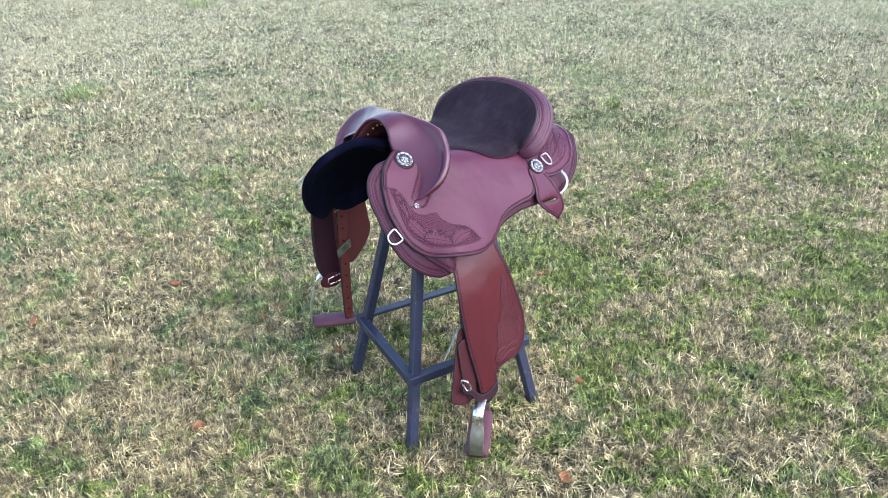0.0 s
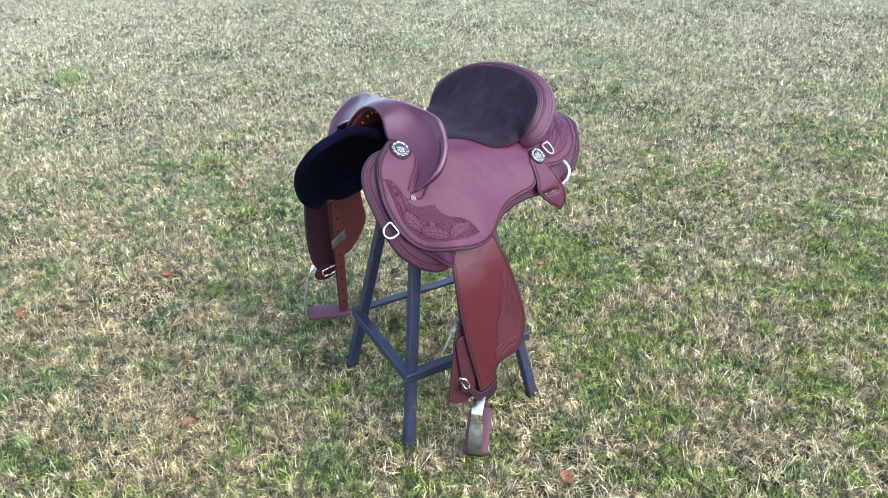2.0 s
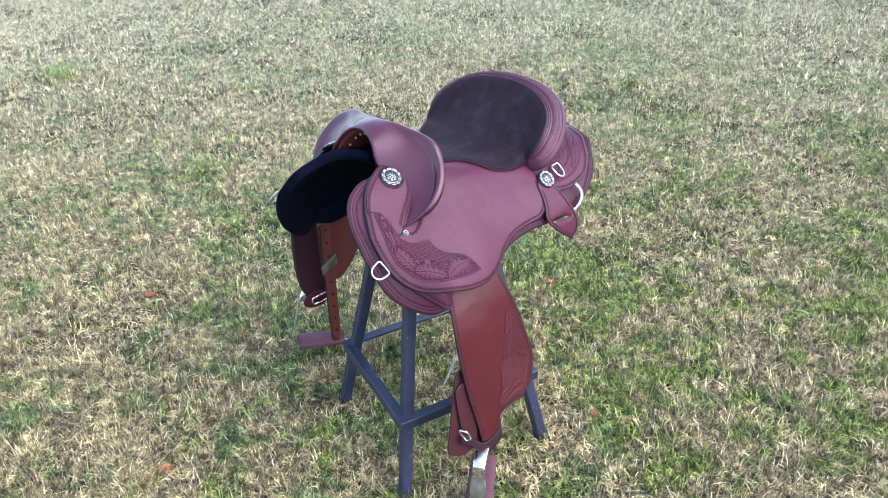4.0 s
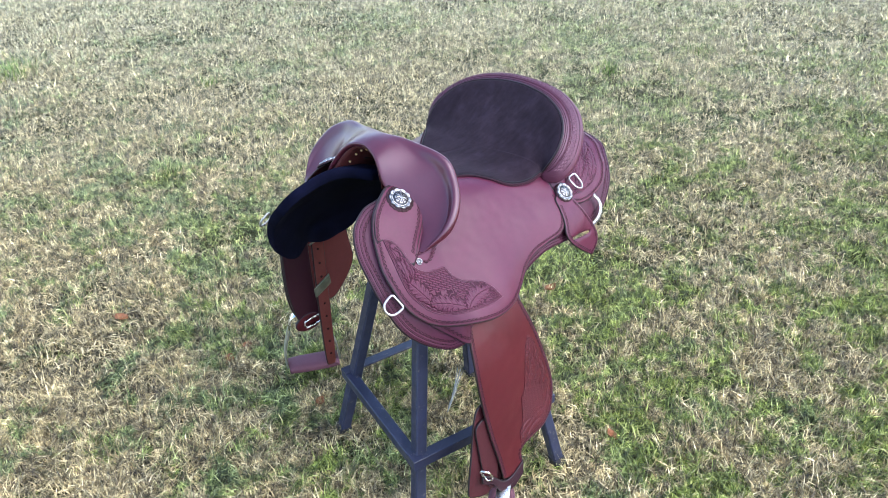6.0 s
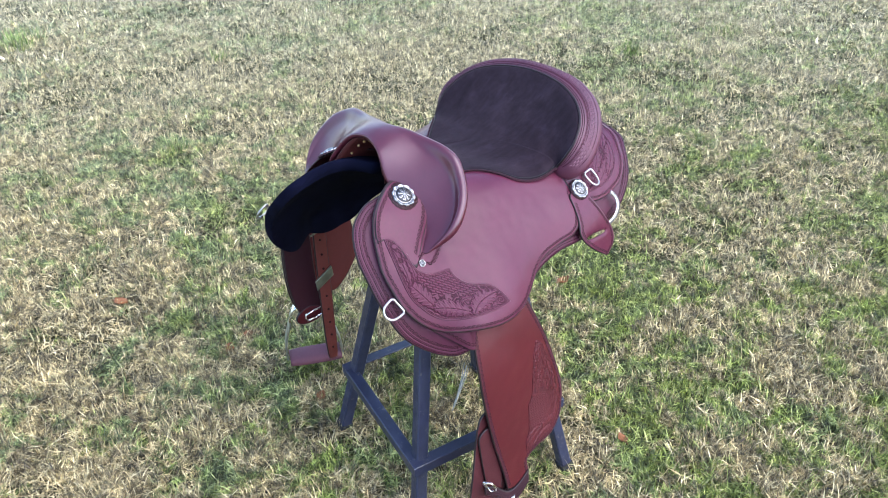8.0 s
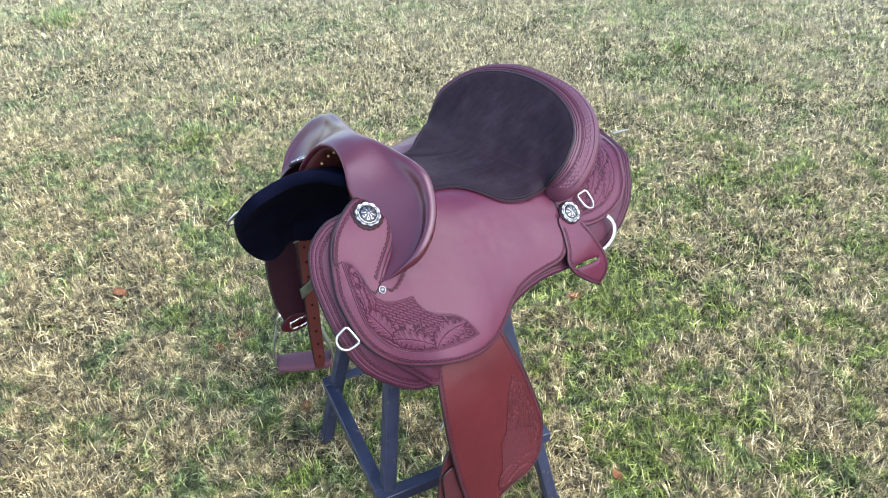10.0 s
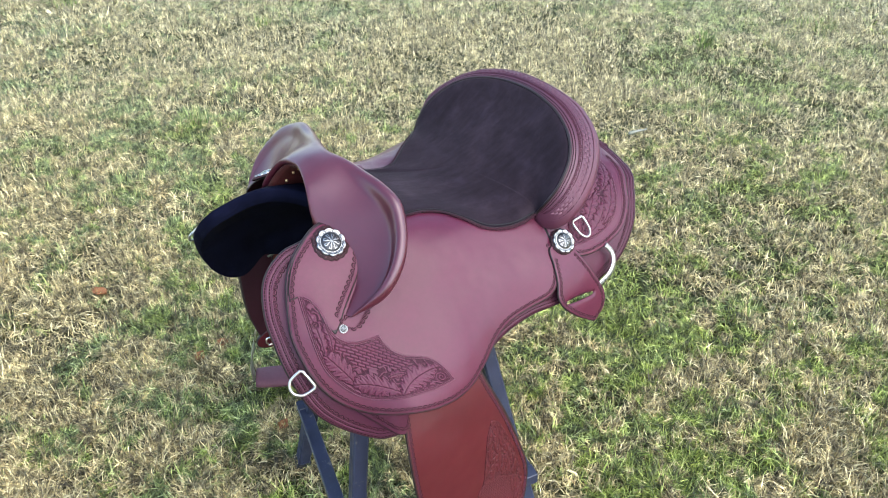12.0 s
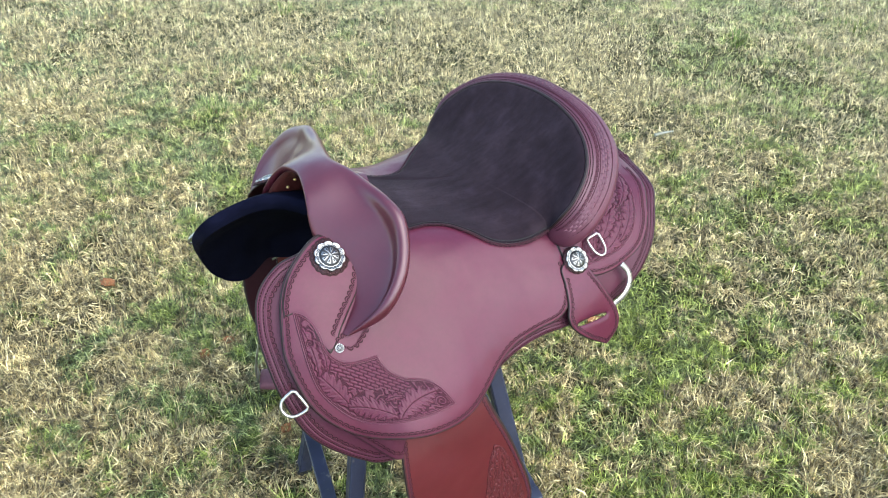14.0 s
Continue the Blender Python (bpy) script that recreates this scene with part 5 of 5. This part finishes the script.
def cantle_trim():
    roll = CANTLE
    L = CD[-1]
    n = 120
    line = lambda v: np.column_stack([np.linspace(0.012, L - 0.012, n), np.full(n, v)])
    part("stitching", stitch_row(line(0.0045), 0, cantle_surface, 0.0002, 0.004, closed=False), SUNK, roll)
    part("stitching", stitch_row(line(0.0085), 0, cantle_surface, 0.0002, 0.004, closed=False), SUNK, roll)
    part("stamped_border", stamped_border(line(0.013), 0, cantle_surface, 0.0002, 0.0085, closed=False), BORDER, roll)
    band = np.array([(0.02, 0.020), (L - 0.02, 0.020), (L - 0.03, 0.0405), (0.03, 0.0405)])
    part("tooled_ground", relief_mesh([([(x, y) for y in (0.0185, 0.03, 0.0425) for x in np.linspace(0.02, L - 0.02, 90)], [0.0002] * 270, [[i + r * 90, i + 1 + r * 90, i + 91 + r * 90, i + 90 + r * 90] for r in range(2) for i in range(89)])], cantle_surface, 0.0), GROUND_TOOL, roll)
    part("basket_stamping", basket(band, 0.0, cantle_surface, 0.0003, (0.0105, 0.0046), 0.0011), CANTLEHIDE, roll)
    part("bead", groove_line(line(0.0183), 0, cantle_surface, 0.0, 0.0018, 0.001, closed=False), CANTLEHIDE, roll)
    part("bead", groove_line(line(0.0428), 0, cantle_surface, 0.0, 0.0022, 0.001, closed=False), CANTLEHIDE, roll)


cantle_trim()


# ---- gullet: the lined tunnel under the swell ----
def arch(t, f, back, drop=0.0):
    """A place on the gullet's lining: t across the arch, f of the lip's size, back from the lip."""
    p = hermite(abs(t), np.linspace(0, 1, 10), LIP)
    if t > 0:
        p = p + FAR_LIP * math.exp(-((t - 0.35) / 0.12) ** 2)
    p = np.array([p[0], p[1] * f, 0.80 + (p[2] - 0.80) * (1 - (1 - f) * 0.9)]) * np.array([1, -1, 1])
    return (mirror(p) if t > 0 else p) + np.array([back, 0.0, -drop])


def make_gullet():
    rows = []
    for t in np.linspace(-0.36, 0.36, 37):
        rows.append([arch(t, 0.86, 0.004), arch(t, 0.80, 0.012, 0.002), arch(t, 0.79, 0.045, 0.008), arch(t, 0.72, 0.085, 0.030)])
    for end in (0, -1):
        low = [p + np.array([0, 0, -0.012]) for p in rows[end]]
        rows.insert(0, low) if end == 0 else rows.append(low)
    bm = loft(rows)
    bmesh.ops.solidify(bm, geom=bm.faces, thickness=-0.002)
    lining = part("gullet_lining", bm, GULLETHIDE, saddle, "dark reddish leather lining of the gullet")
    for t in np.linspace(-0.16, 0.32, 9):
        bm = bmesh.new()
        bmesh.ops.create_icosphere(bm, subdivisions=2, radius=0.0026, matrix=Matrix.Translation(arch(t, 0.775, 0.022, 0.005)))
        part("tack", bm, BRASS, lining, "small brass tack")


make_gullet()


# ---- fenders and stirrups ----
def near_fender(p):
    s, z = p[:, 0], p[:, 1]
    h = 0.297 - 0.2 * (s + 0.115) - 0.19 * (z - 0.585) - 1.1 * np.maximum(z - 0.47, 0) ** 2 + 0.006 * np.sin((s + 0.12) / 0.22 * math.pi)
    n = np.tile(np.array([-0.19, -0.965, 0.18]), (len(p), 1))
    return np.column_stack([s, -h, z]), n


FENDER_OUT = [(-0.104, 0.622), (-0.111, 0.59), (-0.1165, 0.535), (-0.1165, 0.458), (-0.1065, 0.356), (-0.0900, 0.262), (-0.083, 0.213), (-0.056, 0.207), (-0.0215, 0.214), (-0.0195, 0.248), (0.014, 0.256), (0.060, 0.254), (0.093, 0.272), (0.108, 0.312), (0.109, 0.355), (0.095, 0.412), (0.070, 0.49), (0.043, 0.56), (0.022, 0.622)]
FENDER_PANEL = [(0.038, 0.495), (0.026, 0.468), (0.017, 0.42), (0.0085, 0.382), (-0.0035, 0.368), (-0.005, 0.336), (-0.009, 0.309), (-0.020, 0.290), (-0.0195, 0.266), (0.014, 0.266), (0.056, 0.263), (0.080, 0.275), (0.0925, 0.308), (0.0945, 0.342), (0.0855, 0.387), (0.0725, 0.432), (0.054, 0.478)]


def make_near_fender():
    fo = spline(FENDER_OUT, True, 0.005, corners=(0, 18, 6))
    fe = part("fender", sheet(fo, near_fender, 0.0, 0.005, 0.010, 0.0025), [FENDER, EDGE, RAW], saddle, "long chestnut leather fender with a tooled rear edge")
    seen = lambda p: p[1] < 0.62 and p[1] > 0.222
    part("stamped_border", stamped_border(fo, 0.0055, near_fender, 0.0001, 0.0080, keep=seen), BORDER, fe)
    part("edge_groove", groove_line(fo, 0.0034, near_fender, 0.0, 0.001, 0.0004, keep=seen), EDGE, fe)
    fp = spline(FENDER_PANEL, True, 0.004, corners=(0, 4, 8, 9))
    bs = spline([(0.012, 0.378), (-0.0005, 0.362), (-0.004, 0.318), (0.03, 0.302), (0.060, 0.300), (0.068, 0.335), (0.055, 0.362), (0.030, 0.372)], True, 0.004)
    leaves = [((0.034, 0.405), (0.030, 0.445), (0.039, 0.484), 0.008, 5), ((0.062, 0.398), (0.058, 0.430), (0.050, 0.470), 0.009, 5), ((0.024, 0.382), (0.036, 0.395), (0.040, 0.425), 0.008, 4), ((0.078, 0.345), (0.080, 0.380), (0.066, 0.420), 0.009, 5), ((0.050, 0.372), (0.055, 0.390), (0.052, 0.415), 0.008, 4),
              ((0.070, 0.285), (0.090, 0.310), (0.086, 0.358), 0.010, 6), ((0.020, 0.292), (0.050, 0.300), (0.074, 0.288), 0.010, 6), ((-0.014, 0.272), (0.000, 0.290), (0.030, 0.296), 0.011, 5), ((0.004, 0.270), (0.030, 0.284), (0.062, 0.272), 0.009, 6), ((0.070, 0.318), (0.074, 0.335), (0.072, 0.352), 0.007, 4),
              ((0.040, 0.430), (0.046, 0.452), (0.044, 0.484), 0.007, 4), ((0.030, 0.410), (0.026, 0.430), (0.033, 0.462), 0.006, 4), ((0.072, 0.372), (0.070, 0.395), (0.060, 0.440), 0.008, 5), ((0.042, 0.385), (0.048, 0.405), (0.046, 0.440), 0.008, 5), ((0.078, 0.300), (0.084, 0.325), (0.078, 0.350), 0.008, 5), ((0.062, 0.278), (0.078, 0.290), (0.088, 0.325), 0.007, 5), ((-0.012, 0.292), (0.002, 0.304), (0.022, 0.300), 0.007, 4), ((0.062, 0.362), (0.066, 0.380), (0.062, 0.408), 0.007, 4)]
    part("tooled_panel", tooled_panel(fp, near_fender, 0.0005, 0.0013, leaves, [(bs, 0.5, (0.0078, 0.0040))], beads=False), [FENDERTOOL, FENDERSUNK, FENDER, FENDERSUNK], fe, "carved leaves and basket weave in the fender")
    # stirrup leather behind the fender, its end hangs free
    def behind(p):
        q, n = near_fender(p)
        return q + np.array([0.0, 0.014, 0.0]), n
    strap = spline([(-0.118, 0.40), (-0.136, 0.36), (-0.152, 0.30), (-0.171, 0.232), (-0.165, 0.214), (-0.13, 0.196), (-0.105, 0.200), (-0.078, 0.215), (-0.070, 0.29), (-0.072, 0.36), (-0.09, 0.40)], True, 0.004)
    st = part("stirrup_leather", sheet(strap, behind, 0.0, 0.005, 0.009, 0.002), [STRAPHIDE, EDGE, RAW], saddle, "brown stirrup leather end behind the fender")
    inner = spline([(-0.128, 0.37), (-0.133, 0.33), (-0.125, 0.23), (-0.098, 0.208), (-0.080, 0.30), (-0.092, 0.37)], True, 0.004)
    part("inner_strap", sheet(inner, behind, 0.007, 0.005, 0.009, 0.002), [STRAPHIDE, EDGE, RAW], st, "narrow dark red strap")
    m = Matrix.Translation((-0.132, -0.366, 0.268))
    part("buckle", tube([m @ Vector(v) for v in ((-0.017, -0.006, 0.026), (-0.006, -0.014, 0.022), (0.004, -0.014, 0.004), (0.009, -0.008, -0.016), (0.002, 0.0, -0.02), (-0.012, 0.004, 0.01))], 0.0023, 8, True), SILVER, st, "bent nickel buckle")
    # hobble strap round the fender's foot
    band = spline([(-0.140, 0.264), (-0.115, 0.247), (-0.084, 0.2145), (-0.057, 0.2115), (-0.022, 0.225), (-0.025, 0.196), (-0.045, 0.185), (-0.064, 0.181), (-0.095, 0.194), (-0.117, 0.228), (-0.143, 0.247)], True, 0.004, corners=(0, 4, 5, 10))
    hob = part("hobble_strap", sheet(band, near_fender, 0.0045, 0.0045, 0.006, 0.002), [HOBBLE, EDGE, HOBBLE], saddle, "dark leather hobble strap round the fender foot")
    for lo in (0.0075, 0.0145):
        line = spline([(-0.138, 0.258 - lo), (-0.115, 0.244 - lo), (-0.087, 0.2125 - lo), (-0.057, 0.208 - lo), (-0.026, 0.221 - lo)], False, 0.004)
        part("ridge", groove_line(line, 0.0, near_fender, 0.0044, 0.0022, 0.0012, closed=False), HOBBLE, hob)
    def inside_plane(p):
        q, n = near_fender(p)
        return q + np.array([0.0, 0.020, 0.0]), n
    part("hobble_back", sheet(band, inside_plane, 0.0, 0.004, 0.008, 0.0015), [HOBBLE, EDGE, HOBBLE], hob)


HOBBLE = leather("hobble_leather", (0.013, 0.0048, 0.0068), (0.024, 0.0085, 0.0115), (0.6, 0.75), 0.3, 0.0, 0.1)
FENDERSUNK = leather("fender_stamped_ground", (0.026, 0.0032, 0.0044), (0.043, 0.0050, 0.0068), (0.55, 0.68), 0.8, 0.0, 0.2)
FENDERTOOL = leather("fender_tooled", (0.036, 0.0042, 0.0058), (0.060, 0.0066, 0.0092), (0.42, 0.54), 0.3, 0.0, 0.24)
STRAPHIDE = leather("worn_strap_hide", (0.025, 0.0048, 0.0062), (0.042, 0.0080, 0.0100), (0.55, 0.7), 0.3, 0.0, 0.15)
# for the far fender's shaded half: the shade is in the colour
SHADED_HIDE = leather("shaded_fender_leather", (0.0095, 0.0014, 0.0030), (0.019, 0.0026, 0.0054), (0.45, 0.6), 0.2, 0.0, 0.2)
RAWDARK = leather("stirrup_leather_hide", (0.056, 0.0112, 0.0100), (0.088, 0.0178, 0.0158), (0.5, 0.65), 0.3, 0.0, 0.18)
make_near_fender()


def make_stirrup(outer, inner, top_o, top_i, depth, shine):
    """A deep metal stirrup: flat bow, leather-wrapped tread, bolted top."""
    o, i, to, ti = (Vector(p) for p in (outer, inner, top_o, top_i))
    axis = (i - o)
    axis.z = 0
    axis.normalize()
    d = axis.cross(Vector((0, 0, 1)))
    path = spline([tuple(o - axis * 0.002), tuple(o * 0.7 + to * 0.3 - axis * 0.010), tuple(o * 0.3 + to * 0.7 - axis * 0.006), tuple(to), tuple((to + ti) / 2 + Vector((0, 0, 0.008))), tuple(ti), tuple(i * 0.3 + ti * 0.7 + axis * 0.006), tuple(i * 0.7 + ti * 0.3 + axis * 0.010), tuple(i + axis * 0.002)], False, 0.006)
    bm = bmesh.new()
    n = len(path)
    rings = []
    for k, p in enumerate(path):
        x = k / (n - 1)
        p = Vector(p)
        t = Vector(path[min(k + 1, n - 1)]) - Vector(path[max(k - 1, 0)])
        nn = d.cross(t).normalized()
        w = depth * (0.8 if 0.36 < x < 0.64 else 0.8 + 0.2 * smooth01(min(abs(x - 0.36), abs(x - 0.64)) / 0.14)) / 2
        rings.append([bm.verts.new(p + d * a * w + nn * b) for a, b in ((-1, 0.0012), (-0.9, 0.0022), (0.9, 0.0022), (1, 0.0012), (1, -0.0012), (0.9, -0.0022), (-0.9, -0.0022), (-1, -0.0012))])
    for a, b, k in zip(rings, rings[1:], range(n)):
        for j in range(8):
            fc = bm.faces.new((a[j], a[(j + 1) % 8], b[(j + 1) % 8], b[j]))
            x = k / (n - 1)
            fc.material_index = 1 if 0.30 < x < shine else 0
    bm.faces.new(rings[0][::-1])
    bm.faces.new(rings[-1])
    bmesh.ops.recalc_face_normals(bm, faces=bm.faces)
    root = part("stirrup", bm, [BRUSHED, SILVER], saddle, "flat metal stirrup with a leather-wrapped tread")
    # tread
    rows = []
    tw = 0.064
    for k in range(17):
        x = k / 16
        p = o.lerp(i, 0.02 + 0.96 * x)
        swell = 1 - 0.12 * abs(2 * x - 1) ** 3
        row = []
        for j in range(20):
            g = 2 * math.pi * j / 20
            c, s_ = math.cos(g), math.sin(g)
            q = d * (math.copysign(abs(c) ** 0.6, c) * tw / 2 * swell) + Vector((0, 0, math.copysign(abs(s_) ** 0.7, s_) * 0.013 * swell - 0.004))
            row.append(p + q)
        rows.append(row)
    part("tread", loft(rows, True, True), TREADLEATHER, root, "mauve-brown leather tread wrap")
    return root


make_stirrup((-0.122, -0.398, 0.052), (-0.028, -0.296, 0.085), (-0.112, -0.392, 0.186), (-0.062, -0.344, 0.186), 0.036, 0.70)
make_stirrup((-0.217, 0.412, 0.066), (-0.080, 0.366, 0.058), (-0.188, 0.400, 0.230), (-0.122, 0.372, 0.234), 0.030, 0.46)


def hang(p):
    """The far fender and its strap are cut a little larger and hang wider and lower."""
    return np.asarray(p) * 1.03 + np.array([0.0244, 0.0416, -0.0447])


def far_plane(w, lean=0.0):
    def f(p):
        return hang(np.column_stack([p[:, 0], w + lean * (p[:, 1] - 0.4), p[:, 1]])), np.tile(np.array([0.0, -1.0, 0.0]), (len(p), 1))
    return f


def make_far_fender():
    fo = spline([(-0.205, 0.63), (-0.222, 0.54), (-0.230, 0.46), (-0.230, 0.38), (-0.222, 0.325), (-0.205, 0.29), (-0.18, 0.288), (-0.155, 0.305), (-0.125, 0.315), (-0.095, 0.322), (-0.055, 0.368), (-0.034, 0.415), (-0.04, 0.47), (-0.06, 0.63)], True, 0.006, corners=(0, 13))
    fe = part("fender", sheet(fo, far_plane(0.292), 0.0, 0.006, 0.012, 0.003), [RAWDARK, EDGE, FENDER], saddle, "inner side of the other leather fender")
    # sheet over the fender's front half, its shade given as dark leather
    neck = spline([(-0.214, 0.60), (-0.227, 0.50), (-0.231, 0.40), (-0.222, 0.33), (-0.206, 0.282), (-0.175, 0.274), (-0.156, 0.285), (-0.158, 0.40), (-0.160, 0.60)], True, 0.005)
    part("fold", sheet(neck, far_plane(0.282, 0.05), 0.0, 0.005, 0.010, 0.003), [SHADED_HIDE, EDGE, RAW], fe, "folded neck of the fender, coloured dark for its shade")
    st = spline([(-0.162, 0.545), (-0.165, 0.45), (-0.169, 0.30), (-0.169, 0.166), (-0.161, 0.149), (-0.153, 0.148), (-0.142, 0.162), (-0.137, 0.30), (-0.132, 0.45), (-0.129, 0.545)], True, 0.004, corners=(0, 9))
    sl = part("stirrup_leather", sheet(st, far_plane(0.250, 0.02), 0.0, 0.005, 0.009, 0.002), [RAW, EDGE, RAW], saddle, "reddish stirrup leather strap with punched holes")
    for k in range(9):
        z = 0.505 - 0.04 * k
        bm = bmesh.new()
        bmesh.ops.create_cone(bm, cap_ends=True, segments=14, radius1=0.0032, radius2=0.0026, depth=0.0024, matrix=Matrix.Translation(hang((-0.148 - 0.018 * (0.5 - z), 0.250 + 0.02 * (z - 0.4) - 0.0008, z))) @ Matrix.Rotation(radians(90), 4, "X"))
        part("hole", bm, SUNK, sl, "dark punched hole")
    plate = spline([(-0.173, 0.372), (-0.175, 0.400), (-0.130, 0.428), (-0.127, 0.400)], True, 0.003, corners=(0, 1, 2, 3))
    part("keeper", sheet(plate, far_plane(0.245), 0.0, 0.004, 0.008, 0.0012), [KEEPER, KEEPER, KEEPER], sl, "dull green-grey metal keeper")
    cuff = spline([(-0.222, 0.295), (-0.196, 0.312), (-0.166, 0.306), (-0.158, 0.285), (-0.166, 0.266), (-0.198, 0.262), (-0.222, 0.274)], True, 0.004)
    part("cuff", sheet(cuff, far_plane(0.276), 0.0, 0.006, 0.008, 0.002), [FENDER, EDGE, RAW], fe, "leather cuff round the stirrup top")
    m = Matrix.Translation(hang((-0.184, 0.262, 0.296))) @ Matrix.Rotation(radians(-8), 4, "Y")
    part("buckle", tube([m @ Vector(v) for v in ((-0.021, 0, 0.010), (0, 0, 0.012), (0.021, 0, 0.010), (0.024, 0, 0), (0.021, 0, -0.010), (0, 0, -0.012), (-0.021, 0, -0.010), (-0.024, 0, 0))], 0.0024, 8, True), SILVER, fe, "nickel buckle")
    for k, z in enumerate((0.545, 0.530)):
        bm = bar(hang((-0.172, 0.247, z - 0.003)), hang((-0.132, 0.243, z + 0.013)), 0.004, bevel=0.001)
        part("latigo_keeper", bm, KEEPER, saddle, "dull green-grey strap keeper", smooth=False)


KEEPER = metal("tarnished_metal", (0.16, 0.165, 0.125), 0.6, 0.3, (0.10, 0.105, 0.08))
make_far_fender()


for ob in saddle.children_recursive:
    if ob.name.split(".")[0] in ("stamped_border", "stitching", "bead", "basket_stamping", "scalloped_trim", "engraving", "edge_groove"):
        ob["kind"] = "stuff"


# ---- fallen leaves on the lawn ----
def make_leaf(x, y, size, turn, curl, tilt):
    rows = []
    for i in range(11):
        t = i / 10
        w = 0.42 * size * math.sin(math.pi * (0.06 + 0.94 * t)) ** 0.8 * (1 + 0.12 * math.sin(t * 23))
        rows.append([Vector((size * (t - 0.5), w * c, size * curl * (c * c * 0.5 + (t - 0.5) ** 2 * 1.2) - 0.02 * size * (c == 0))) for c in (-1, -0.6, -0.25, 0, 0.25, 0.6, 1)])
    bm = loft(rows)
    bmesh.ops.solidify(bm, geom=bm.faces, thickness=0.0006)
    tube([Vector((-0.5 * size, 0, size * curl * 0.3)), Vector((-0.62 * size, 0.02 * size, size * curl * 0.4)), Vector((-0.75 * size, 0.07 * size, size * curl * 0.35))], 0.0008, 5, False, bm)
    ob = link("dry_leaf", bm, DRYLEAF)
    z = float(ground_height(x, y))
    ob.matrix_world = Matrix.Translation((x, y, z + 0.018)) @ Matrix.Rotation(radians(turn), 4, "Z") @ Matrix.Rotation(radians(tilt), 4, "X")
    tagged(ob, "curled orange-brown dry leaf lying in the grass", "leaf", "fallen leaves")


for x, y, size, turn, curl, tilt in ((-0.713, 1.682, 0.050, 10, 0.5, 15), (-1.012, 2.46, 0.055, -15, 0.4, -12), (0.297, 1.45, 0.045, 60, 0.6, 20), (0.37, 2.51, 0.05, 30, 0.5, -15), (-0.636, 2.24, 0.036, 80, 0.5, 18),
                                     (0.408, 1.856, 0.034, 120, 0.7, 10), (-1.43, 2.225, 0.052, 95, 0.6, -20), (-0.592, 2.298, 0.034, 20, 0.4, 14), (-0.354, 2.035, 0.034, 70, 0.5, 12)):
    make_leaf(x, y, size * 0.85, turn, curl, tilt)


def make_twig(name, a, b, r, label):
    pts = spline([a, tuple(np.array(a) * 0.6 + np.array(b) * 0.4 + np.array([0.002, 0, 0.002])), b], False, 0.01)
    ob = link(name, tube(pts, list(np.linspace(r, r * 0.5, len(pts))), 6), TWIG)
    tagged(ob, label, "twig")


TWIG = leather("bleached_stem", (0.09, 0.082, 0.066), (0.22, 0.20, 0.165), (0.7, 0.8), 0.3, 0.0)
for off, wide in ((0.0, 0.0034), (0.006, 0.0022), (-0.005, 0.0018)):
    make_twig("straw", (-0.004 + off, 1.975 + 3 * off, 0.022), (0.038 - off, 2.11 + 2 * off, 0.036), wide, "frayed greyish dry grass stem lying under the stand")
make_twig("twig", (0.60, 3.53, 0.03), (0.67, 3.56, 0.035), 0.007, "short pale bleached twig in the grass")


def make_tuft(x, y, r, blades, length, seed):
    """A clump of longer green blades."""
    rng = np.random.default_rng(seed)
    bm = bmesh.new()
    for _ in range(blades):
        a, q = rng.uniform(0, 2 * math.pi), r * rng.random() ** 0.7
        px, py = q * math.cos(a), q * math.sin(a)
        lean, L, w = rng.uniform(0.1, 0.9), length * rng.uniform(0.5, 1.1), rng.uniform(0.002, 0.0036)
        d = Vector((math.cos(a + rng.normal(0, 0.6)), math.sin(a + rng.normal(0, 0.6)), 0))
        s = Vector((-d.y, d.x, 0)) * w / 2
        base = Vector((px, py, float(ground_height(x + px, y + py)) - 0.002))
        mid = base + d * L * 0.5 * math.sin(lean * 0.6) + Vector((0, 0, L * 0.5 * math.cos(lean * 0.6)))
        tip = mid + d * L * 0.5 * math.sin(lean) + Vector((0, 0, L * 0.5 * math.cos(lean)))
        v = [bm.verts.new(p) for p in (base - s, base + s, mid + s, mid - s, tip)]
        bm.faces.new(v[:4])
        bm.faces.new((v[3], v[2], v[4]))
    ob = link("grass_tuft", bm, TUFT, smooth=False)
    ob.location = (x, y, 0)
    tagged(ob, "clump of longer fresh green grass in the lawn", "grass", "grass tufts")


def make_tuft_material():
    m, nt, b = shader("tuft_blades", (0.07, 0.12, 0.03), 0.5, 0, 0.3)
    rnd = nt.nodes.new("ShaderNodeNewGeometry").outputs["Random Per Island"]
    nt.links.new(ramp(nt, rnd, [(0.0, (0.045, 0.085, 0.02)), (0.5, (0.11, 0.175, 0.04)), (0.85, (0.21, 0.28, 0.075)), (1.0, (0.42, 0.40, 0.2))]), b.inputs["Base Color"])
    return m


TUFT = make_tuft_material()
for i, (x, y, r, n, length) in enumerate(((-2.37, 4.93, 0.15, 260, 0.085), (-2.44, 7.98, 0.18, 200, 0.10), (-1.13, 3.53, 0.06, 110, 0.065), (1.05, 4.52, 0.09, 120, 0.05), (1.67, 4.81, 0.11, 130, 0.055), (-1.19, 4.66, 0.06, 90, 0.06), (-1.50, 2.26, 0.045, 40, 0.055))):
    make_tuft(x, y, r, n, length, 40 + i)
